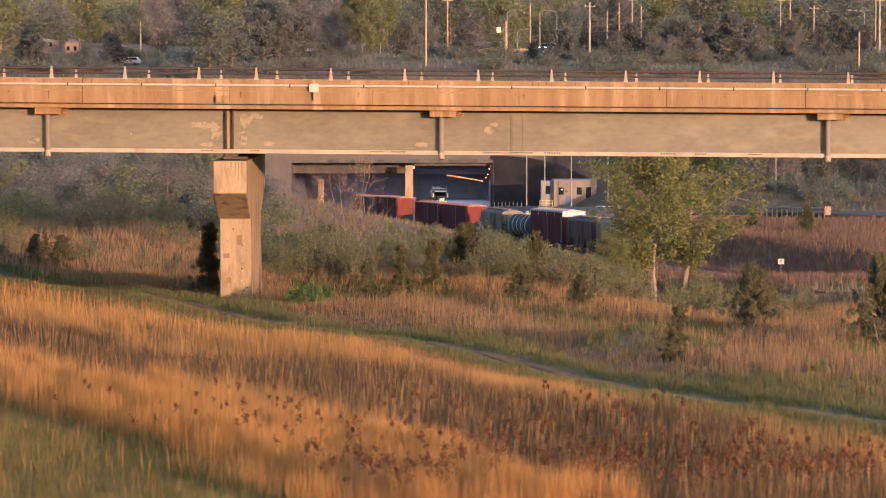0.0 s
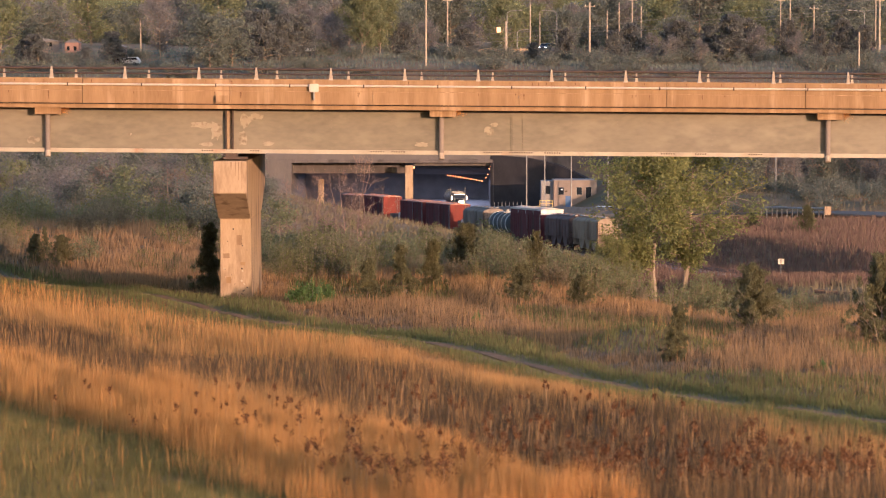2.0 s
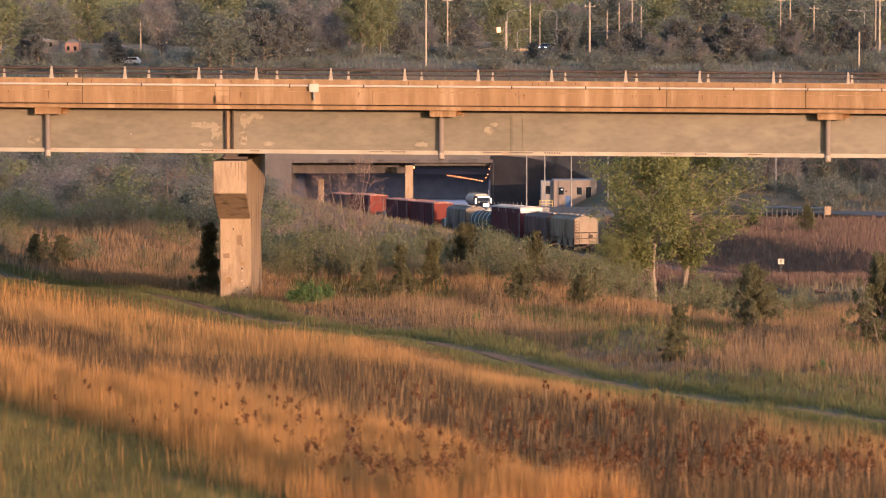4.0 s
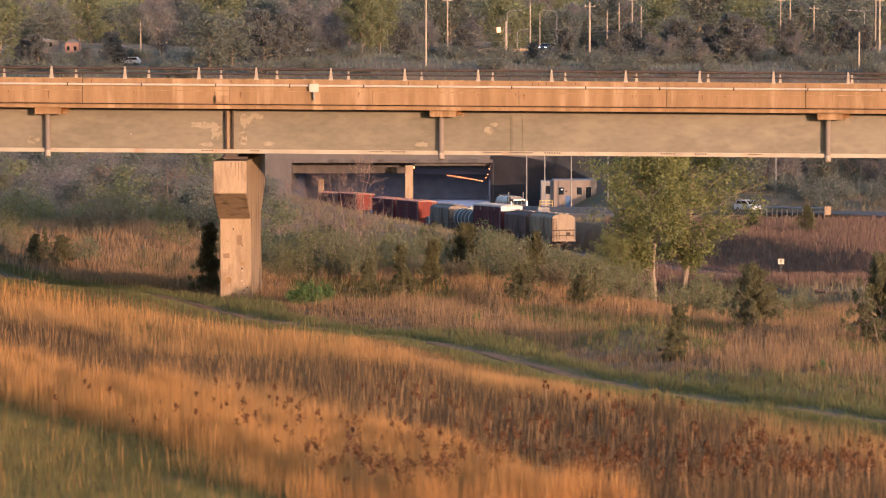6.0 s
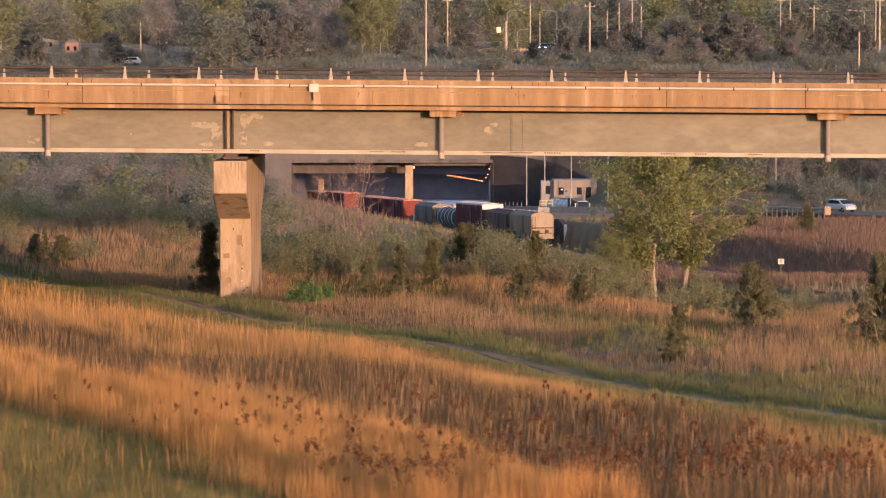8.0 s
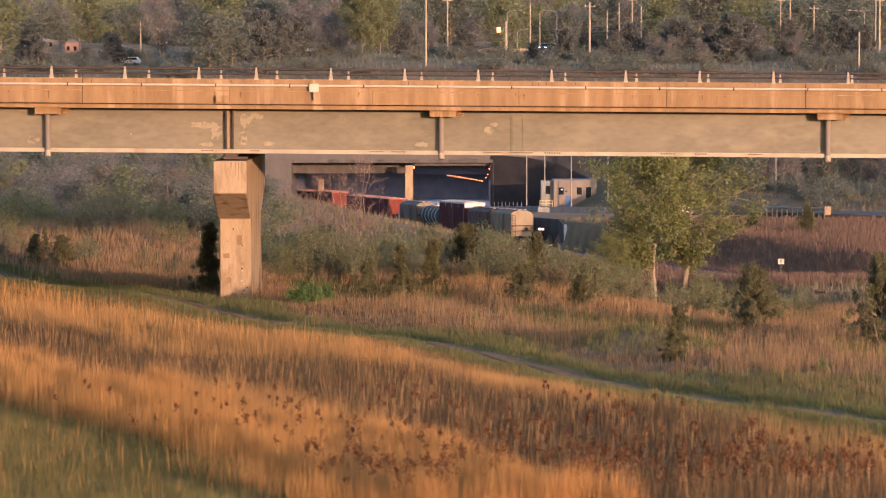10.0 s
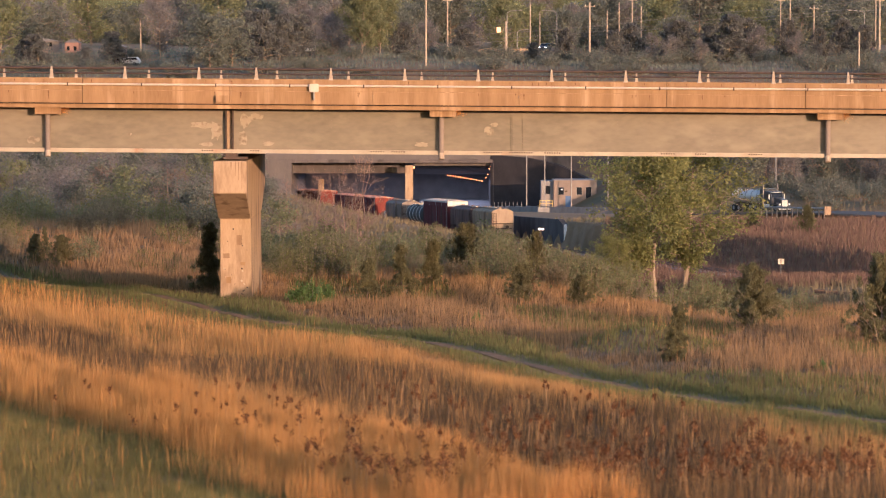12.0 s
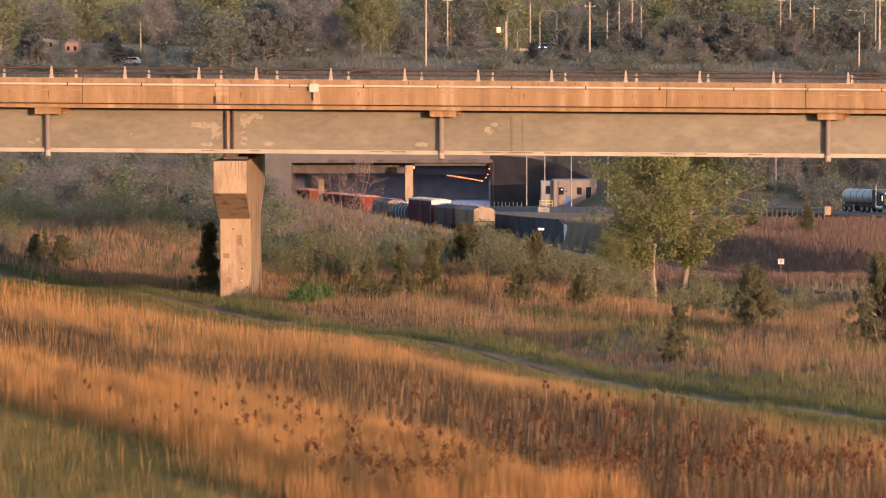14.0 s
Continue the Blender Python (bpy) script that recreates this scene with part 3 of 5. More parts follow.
def bogies(root, length):
    for y in (1.9, length - 1.9):
        tr = part("bogie", merge(merge(box(-1.15, -0.95, y - 1.15, y + 1.15, 0.38, 0.62, 0.04), box(0.95, 1.15, y - 1.15, y + 1.15, 0.38, 0.62, 0.04)), box(-1.1, 1.1, y - 0.25, y + 0.25, 0.4, 0.8)), DARK_STEEL, root)
        for dy in (-0.88, 0.88):
            for sx in (-0.76, 0.76):
                part("wheel", merge(rod((sx - 0.06, y + dy, 0.44), (sx + 0.06, y + dy, 0.44), 0.42, n=14), rod((sx - 0.2, y + dy, 0.44), (sx + 0.2, y + dy, 0.44), 0.1)), DARK_STEEL, tr)
    part("underframe", merge(box(-0.3, 0.3, -0.3, length + 0.3, 0.72, 1.0), merge(box(-0.12, 0.12, -0.75, -0.3, 0.74, 0.98), box(-0.12, 0.12, length + 0.3, length + 0.75, 0.74, 0.98))), DARK_STEEL, root)


def ladder(x, y, z0, z1, dx, dy, root, mat):
    bm = bmesh.new()
    for s in (-1, 1):
        bm = merge(bm, rod((x + s * dx * 0.22, y + s * dy * 0.22, z0), (x + s * dx * 0.22, y + s * dy * 0.22, z1), 0.03, n=5))
    z = z0 + 0.2
    while z < z1:
        bm = merge(bm, rod((x - dx * 0.22, y - dy * 0.22, z), (x + dx * 0.22, y + dy * 0.22, z), 0.022, n=5))
        z += 0.38
    part("ladder", bm, mat, root)


def boxcar(name, length, top, body_mat, roof_mat, end_mat, label, band=0.0):
    root = thing(name, pose(0, 0, 0), label, "boxcar", group="cars of the freight train")
    w = 1.5
    hi = top - 0.28 - band
    side = box(-w, w, 0, length, 1.0, hi)
    n = int(length / 1.1)
    body = part("body", side, body_mat, root)
    for k in range(n + 1):
        y = 0.06 + (length - 0.12) * k / n
        for a in (-w - 0.055, w):
            part("side_post", box(a, a + 0.055, y - 0.05, y + 0.05, 1.05, hi - 0.02), body_mat, body)
    for s in (-1, 1):
        d = part("door", box(min(s * w, s * (w + 0.09)), max(s * w, s * (w + 0.09)), length / 2 - 1.5, length / 2 + 1.5, 1.15, hi - 0.12), body_mat, root)
        part("door_bar", rod((s * (w + 0.12), length / 2 - 1.2, 1.2), (s * (w + 0.12), length / 2 - 1.2, hi - 0.1), 0.03, n=5), GALV, d)
    for yy, s in ((0.0, -1), (length, 1)):
        e = part("end_panel", box(-w, w, min(yy, yy + s * 0.03), max(yy, yy + s * 0.03), 1.0, hi), end_mat, root)
        z = 1.25
        while z < hi - 0.2:
            part("end_rib", box(-w + 0.08, w - 0.08, min(yy + s * 0.03, yy + s * 0.11), max(yy + s * 0.03, yy + s * 0.11), z, z + 0.16, 0.03), end_mat, e)
            z += 0.42
    if band:
        bb = part("top_band", box(-w - 0.02, w + 0.02, -0.03, length + 0.03, hi, hi + band), BAND, root, "sunlit white band under the roof")
        for k in range(4):
            y = 0.15 + (length - 0.1) * k / 4
            part("band_gap", box(-w - 0.06, -w - 0.02, y, y + length / 4 - 0.4, hi - 0.02, hi + band - 0.1), body_mat, bb)
    roof = prism([(-w - 0.06, top - 0.28), (w + 0.06, top - 0.28), (w + 0.06, top - 0.2), (0, top), (-w - 0.06, top - 0.2)], 1, -0.08, length + 0.08)
    rf = part("roof", roof, roof_mat, root)
    for k in range(int(length / 1.5)):
        y = 0.7 + 1.5 * k
        part("roof_seam", prism([(-w - 0.05, top - 0.19), (0, top + 0.03), (w + 0.05, top - 0.19), (w + 0.05, top - 0.24), (-w - 0.05, top - 0.24)], 1, y, y + 0.07), roof_mat, rf)
    ladder(-w - 0.1, 0.45, 1.0, hi, 0, 1, root, GALV)
    ladder(0.95, -0.16, 1.0, hi, 1, 0, root, GALV)
    bogies(root, length)
    return root


def hopper(name, length, top, mat, label):
    root = thing(name, pose(0, 0, 0), label, "hopper car", group="cars of the freight train")
    w = 1.52
    arc = [(w * math.cos(a), top - 0.55 + 0.5 * math.sin(a)) for a in np.linspace(0, math.pi, 11)]
    outline = [(-w * 0.97, 1.75), (w * 0.97, 1.75), (w, 2.4)] + arc + [(-w, 2.4)]
    part("body", prism(outline, 1, 0.15, length - 0.15), mat, root)
    b = 3
    for k in range(b):
        y0 = 1.7 + (length - 3.4) * k / b
        y1 = 1.7 + (length - 3.4) * (k + 1) / b
        ym = (y0 + y1) / 2
        part("discharge_bay", prism([(y0, 1.8), (y1, 1.8), (ym + 0.5, 0.55), (ym - 0.5, 0.55)], 0, -1.2, 1.2), mat, root)
    for k in range(9):
        y = 0.3 + (length - 0.6) * k / 8
        for a in (-w - 0.09, w - 0.01):
            part("side_rib", box(a, a + 0.1, y - 0.05, y + 0.05, 1.8, top - 0.55), mat, root)
    for yy, s in ((0.0, -1), (length, 1)):
        lo, hi = min(yy, yy - s * 0.25), max(yy, yy - s * 0.25)
        part("slope_sheet", prism([(yy - s * 0.12, 2.45), (yy - s * 1.5, 1.2), (yy - s * 1.7, 1.2), (yy - s * 0.5, 2.5)], 0, -1.45, 1.45), mat, root)
        part("end_apron", box(-1.4, 1.4, min(yy - s * 0.12, yy - s * 0.2), max(yy - s * 0.12, yy - s * 0.2), 1.2, 2.38), mat, root)
        part("end_sill", box(-1.52, 1.52, min(yy + s * 0.1, yy - s * 0.25), max(yy + s * 0.1, yy - s * 0.25), 0.98, 1.22), mat, root)
        part("end_beam", box(-1.52, 1.52, min(yy + s * 0.08, yy - s * 0.05), max(yy + s * 0.08, yy - s * 0.05), 2.36, 2.5), DARK_STEEL, root)
        part("grab_bar", rod((-1.3, yy + s * 0.1, 1.72), (1.3, yy + s * 0.1, 1.72), 0.05, n=6), DARK_STEEL, root)
        part("brake_wheel", rod((0.62, yy + s * 0.1, 1.95), (0.62, yy + s * 0.16, 1.95), 0.24, n=12), DARK_STEEL, root)
        part("corner_edge", box(-1.56, -1.48, min(yy + s * 0.06, yy - s * 0.12), max(yy + s * 0.06, yy - s * 0.12), 1.0, top - 0.55), DARK_STEEL, root)
        for sx in (-1.44, -0.5, 0.5, 1.44):
            part("end_post", box(sx - 0.06, sx + 0.06, min(yy + s * 0.04, yy - s * 0.1), max(yy + s * 0.04, yy - s * 0.1), 1.2, 2.4), mat, root)
        ladder(-1.15, yy + s * 0.12, 1.0, top - 0.6, 1, 0, root, DARK_STEEL)
        ladder(1.62, yy - s * 0.4, 0.9, top - 0.6, 0, 1, root, GALV)
    walkway = part("roof_walk", merge(box(-0.7, -0.35, 0, length, top + 0.02, top + 0.07), box(0.35, 0.7, 0, length, top + 0.02, top + 0.07)), GALV, root)
    for k in range(4):
        y = length * (k + 0.5) / 4
        part("hatch", rod((0, y, top - 0.08), (0, y, top + 0.13), 0.3, n=12), mat, root)
    bogies(root, length)
    return root


def tank_car(name, length, mat, label):
    root = thing(name, pose(0, 0, 0), label, "tank car", group="cars of the freight train")
    r, zc = 1.45, 2.62
    bm = rod((0, 0.7, zc), (0, length - 0.7, zc), r, n=28)
    for yy, s in ((0.7, -1), (length - 0.7, 1)):
        dome = bmesh.new()
        bmesh.ops.create_uvsphere(dome, u_segments=28, v_segments=12, radius=1, matrix=Matrix.LocRotScale((0, yy, zc), None, (r, 0.55, r)))
        bm = merge(bm, dome)
    part("tank", bm, mat, root)
    for k in range(5):
        y = 1.4 + (length - 2.8) * k / 4
        part("tank_band", rod((0, y - 0.07, zc), (0, y + 0.07, zc), r + 0.05, n=28), BAND, root)
    part("dome_platform", merge(box(-0.9, 0.9, length / 2 - 1.1, length / 2 + 1.1, zc + r + 0.02, zc + r + 0.1), rod((0, length / 2, zc + r), (0, length / 2, zc + r + 0.45), 0.35, n=14)), GALV, root)
    part("cradle", box(-1.2, 1.2, 0.2, 2.4, 1.0, 1.5), DARK_STEEL, root)
    part("cradle", box(-1.2, 1.2, length - 2.4, length - 0.2, 1.0, 1.5), DARK_STEEL, root)
    bogies(root, length)
    return root


def flat_car(name, length, label):
    root = thing(name, pose(0, 0, 0), label, "flat car", group="cars of the freight train")
    part("deck", box(-1.5, 1.5, 0, length, 0.95, 1.25), DARK_STEEL, root)
    part("load", box(-1.2, 1.2, 1.5, length - 2.0, 1.25, 2.3, 0.05), BROWN, root)
    part("bulkhead", box(-1.4, 1.4, 0.05, 0.25, 1.25, 2.6, 0.03), BAND, root)
    bogies(root, length)
    return root


TRAIN = [
    (hopper("hopper_car", 12.3, 4.55, HOPPER_GREY, "pale grey covered hopper car with a sunlit end"), 0.0),
    (hopper("hopper_car", 12.6, 4.5, BROWN, "dull brown covered hopper car with a rusty roof"), 13.9),
    (boxcar("boxcar", 17.2, 5.2, MAROON, ROOF_SILVER, MAROON, "tall maroon boxcar with a bright white top band", band=0.65), 28.3),
    (tank_car("tank_car", 12.5, TANK_BLACK, "grey tank car with pale bands and dome platform"), 47.2),
    (hopper("hopper_car", 13.0, 4.5, HOPPER_TAN, "weathered tan covered hopper car on the railway"), 61.2),
    (boxcar("boxcar", 17.2, 4.8, MAROON, ROOF_RUST, RED, "dark red boxcar with a bright red end"), 82.6),
    (boxcar("boxcar", 17.2, 4.8, MAROON, ROOF_RUST, MAROON, "dark maroon boxcar with a patched rusty roof"), 101.6),
    (flat_car("flat_car", 10.0, "low dark flat car with a covered load"), 120.3),
    (boxcar("boxcar", 17.2, 5.1, MAROON, ROOF_RUST, RED, "dark red boxcar with a bright red end"), 131.9),
    (boxcar("boxcar", 17.2, 4.9, BROWN, ROOF_RUST, BROWN, "brown boxcar with a rusty roof"), 151.0),
]
# a low flat car fills the coupling gap behind the red boxcar
TRAIN.append((flat_car("flat_car", 5.5, "short low flat car with a covered load"), 75.6))
TRACK_TURN = math.degrees(math.atan(0.218))
TRACK_TILT = math.degrees(math.atan(-0.0195))


def on_track(d):
    return pose(track_x(d), d, track_z(d), TRACK_TILT, 0, TRACK_TURN)


# ---- road vehicles (local: y forward, origin at the front on the road) ----
TRUCK_PAINT = material("dark_truck_paint", (0.04, 0.045, 0.055), (0.06, 0.065, 0.075), 2, 0.3)
TANK_STEEL = material("polished_tank_steel", (0.50, 0.45, 0.41), (0.60, 0.55, 0.51), 2, 0.4, metal=0.35)
CAR_SILVER = material("silver_car_paint", (0.5, 0.5, 0.5), (0.6, 0.6, 0.6), 2, 0.3, metal=0.4)
HEAD = lamp_material("lit_white_lamp", (1.0, 0.9, 0.75), 2.5)


def wheel_pair(root, y, half, r, w=0.3):
    for s in (-1, 1):
        tyre = part("wheel", rod((s * half, y, r), (s * (half - w), y, r), r, n=18), RUBBER, root)
        part("rim", rod((s * (half + 0.01), y, r), (s * (half - 0.05), y, r), r * 0.55, n=14), GALV, tyre)


def tractor_unit():
    root = thing("truck_tractor", pose(0, 0, 0), "dark semi truck tractor with chrome grille and twin stacks", "truck")
    part("hood", prism([(-0.15, 0.75), (-0.15, 1.75), (-2.0, 2.0), (-2.0, 0.75)], 0, -0.62, 0.62, 0.05), TRUCK_PAINT, root)
    cab = part("cab", prism([(-1.95, 0.8), (-1.95, 1.95), (-2.25, 2.85), (-3.6, 2.95), (-3.6, 0.8)], 0, -1.08, 1.08, 0.06), TRUCK_PAINT, root)
    part("windscreen", prism([(-1.93, 2.02), (-2.2, 2.72), (-2.24, 2.72), (-1.97, 2.02)], 0, -0.92, 0.92), WINDOW, cab)
    for s in (-1, 1):
        part("side_window", box(min(s * 1.07, s * 1.1), max(s * 1.07, s * 1.1), -3.1, -2.35, 2.0, 2.6), WINDOW, cab)
    part("sleeper", box(-1.1, 1.1, -5.0, -3.62, 0.85, 3.25, 0.12), TRUCK_PAINT, root)
    part("grille", box(-0.48, 0.48, -0.16, -0.05, 0.78, 1.68, 0.03), CHROME, root, "bright chrome grille")
    part("bumper", box(-1.15, 1.15, -0.12, 0.08, 0.32, 0.68, 0.05), CHROME, root)
    for s in (-1, 1):
        part("fender", prism([(-0.2, 0.55), (-0.25, 1.1), (-0.75, 1.3), (-1.4, 1.1), (-1.6, 0.6), (-1.35, 0.95), (-0.75, 1.1), (-0.4, 0.9)], 0, min(s * 0.6, s * 1.15), max(s * 0.6, s * 1.15)), TRUCK_PAINT, root)
        part("headlamp", box(min(s * 0.66, s * 0.98), max(s * 0.66, s * 0.98), -0.2, -0.08, 0.95, 1.18, 0.03), CHROME, root, "round chrome headlamp")
        part("exhaust_stack", rod((s * 1.28, -3.72, 0.9), (s * 1.28, -3.72, 3.95), 0.075, n=10), GALV, root, "grey steel exhaust stack")
        mir = part("mirror", box(min(s * 1.25, s * 1.42), max(s * 1.25, s * 1.42), -2.2, -2.1, 1.75, 2.5, 0.02), CHROME, root)
        part("fuel_tank", rod((s * 0.85, -2.4, 0.8), (s * 0.85, -3.9, 0.8), 0.32, n=14), CHROME, root)
    part("visor", box(-1.0, 1.0, -2.25, -1.95, 2.72, 2.8), CHROME, root)
    part("chassis", box(-0.45, 0.45, -7.6, -0.4, 0.6, 0.85), DARK_STEEL, root)
    for y, h in ((-0.85, 1.13), (-5.9, 1.2), (-7.2, 1.2)):
        wheel_pair(root, y, h, 0.51)
    return root


def tank_trailer():
    root = thing("tank_trailer", pose(0, 0, 0), "shiny steel tank trailer pulled by a truck", "trailer")
    r, zc, L = 0.98, 2.3, 6.9
    bm = rod((0, 0.2, zc), (0, -L, zc - 0.1), r, n=28)
    for yy, z in ((0.2, zc), (-L, zc - 0.1)):
        dome = bmesh.new()
        bmesh.ops.create_uvsphere(dome, u_segments=28, v_segments=10, radius=1, matrix=Matrix.LocRotScale((0, yy, z), None, (r, 0.3, r)))
        bm = merge(bm, dome)
    part("tank", bm, TANK_STEEL, root, "polished steel tank")
    for k in range(5):
        y = -0.5 - k * 1.45
        part("hoop", rod((0, y, zc - 0.03), (0, y - 0.09, zc - 0.03), r + 0.04, n=28), GALV, root)
    part("top_rail", merge(box(-0.45, -0.4, -L, 0, zc + r + 0.02, zc + r + 0.16), box(0.4, 0.45, -L, 0, zc + r + 0.02, zc + r + 0.16)), GALV, root)
    part("frame", box(-0.5, 0.5, -L, -0.3, 1.0, 1.3), DARK_STEEL, root)
    for y in (-4.8, -6.1):
        wheel_pair(root, y, 1.22, 0.51)
    part("tail_bar", box(-1.2, 1.2, -L - 0.2, -L - 0.1, 0.6, 0.8), GALV, root)
    return root


def silver_van(name="minivan", paint_mat=None, label="silver minivan with dark windows on the road"):
    root = thing(name, pose(0, 0, 0), label, "car")
    mat = paint_mat or CAR_SILVER
    part("body", prism([(0, 0.35), (0.0, 0.75), (-0.15, 0.95), (-1.1, 1.1), (-4.75, 1.1), (-4.85, 0.9), (-4.85, 0.35)], 0, -0.93, 0.93, 0.07), mat, root)
    cabin = part("cabin", prism([(-1.0, 1.08), (-1.95, 1.72), (-4.2, 1.75), (-4.75, 1.08)], 0, -0.82, 0.82, 0.07), mat, root)
    part("windscreen", prism([(-1.06, 1.15), (-1.86, 1.68), (-1.9, 1.68), (-1.1, 1.15)], 0, -0.72, 0.72), WINDOW, cabin)
    for s in (-1, 1):
        part("side_window", prism([(-1.45, 1.14), (-2.05, 1.6), (-4.1, 1.62), (-4.45, 1.14)], 0, min(s * 0.81, s * 0.835), max(s * 0.81, s * 0.835)), WINDOW, cabin)
        part("headlamp", box(min(s * 0.55, s * 0.85), max(s * 0.55, s * 0.85), -0.08, 0.02, 0.68, 0.84, 0.02), GALV, root)
    for y in (-0.9, -3.8):
        wheel_pair(root, y, 0.95, 0.33, 0.22)
    return root


tractor, trailer, van = tractor_unit(), tank_trailer(), silver_van()
# way along the road: seconds, x, distance, height of the front bumper
DRIVE = [(-2.0, -2.2, 637), (0.0, -0.35, 615), (0.5, 0.45, 610), (1.5, 2.3, 600), (2.5, 4.25, 589), (3.0, 5.0, 584), (4.25, 7.9, 570), (5.5, 11.4, 557),
         (6.5, 14.9, 546), (7.5, 20.2, 535), (8.5, 26.0, 525), (9.5, 33.0, 515), (10.5, 40.5, 504), (11.5, 46.5, 493), (12.0, 49.4, 487.5), (12.5, 52.8, 482), (13.0, 56.2, 476),
         (13.5, 59.7, 470), (14.0, 63.0, 463.5), (16.0, 75.5, 440), (20.0, 99.0, 397)]
DT, DX, DD = ([r[i] for r in DRIVE] for i in range(3))


def drive_at(t):
    k = np.arange(-0.75, 0.76, 0.25)
    return float(np.mean(np.interp(t + k, DT, DX))), float(np.mean(np.interp(t + k, DT, DD)))


def road_pose(t, back=0.0):
    x, d = drive_at(t)
    if back:
        u = t
        while True:
            bx, bd = drive_at(u)
            if math.hypot(bx - x, bd - d) >= back:
                break
            u -= 0.02
        x, d, t = bx, bd, u
    x2, d2 = drive_at(t + 0.3)
    x1, d1 = drive_at(t - 0.3)
    turn = math.degrees(math.atan2(-(x2 - x1), d2 - d1))
    zz = float(np.interp(d, ROAD_D, ROAD_Z)) + 0.07
    return pose(x, d, zz, 0, 0, turn)


# ---- trees and shrubs ----
def tubes(limbs, sides=6):
    """Tapered limbs: each a list of points and a list of radii. Returns vertices and faces."""
    vs, fs = [], []
    for pts, rad in limbs:
        base = len(vs)
        for i, p in enumerate(pts):
            q = (Vector(pts[min(i + 1, len(pts) - 1)]) - Vector(pts[max(i - 1, 0)])).to_track_quat("Z", "Y")
            for k in range(sides):
                a = 2 * math.pi * k / sides
                vs.append(tuple(Vector(p) + q @ Vector((math.cos(a) * rad[i], math.sin(a) * rad[i], 0))))
        for i in range(len(pts) - 1):
            for k in range(sides):
                a, b = base + i * sides, base + (i + 1) * sides
                fs.append((a + k, a + (k + 1) % sides, b + (k + 1) % sides, b + k))
    return vs, fs


def wavy(rng, a, b, n, wob):
    a, b = np.array(a, float), np.array(b, float)
    out = []
    for i in range(n):
        f = i / (n - 1)
        out.append(tuple(a + (b - a) * f + rng.normal(0, wob, 3) * (0 if i == 0 else 1)))
    return out


def leaves(rng, centres, spread, per, size, mat, upright=0.0, name="crown", slim=0.75):
    """Many small leaf blades round the given centres."""
    c = np.repeat(np.array(centres, float), per, axis=0)
    k = len(c)
    off = rng.normal(0, 1, (k, 3))
    off /= np.linalg.norm(off, axis=1, keepdims=True) + 1e-6
    off *= (rng.random((k, 1)) ** 0.5) * np.repeat(np.atleast_2d(spread), per, axis=0) if np.ndim(spread) > 1 else (rng.random((k, 1)) ** 0.5) * spread
    c = c + off
    u = rng.normal(0, 1, (k, 3))
    u[:, 2] = u[:, 2] * (1 - upright) + upright * 2
    u /= np.linalg.norm(u, axis=1, keepdims=True)
    w = np.cross(u, rng.normal(0, 1, (k, 3)))
    w /= np.linalg.norm(w, axis=1, keepdims=True) + 1e-6
    s = size * (0.6 + 0.8 * rng.random((k, 1)))
    co = np.stack([c - u * s - w * s * 0.4 * slim, c + w * s * slim, c + u * s - w * s * 0.4 * slim], 1)
    return raw_mesh(name, co, 3, mat)


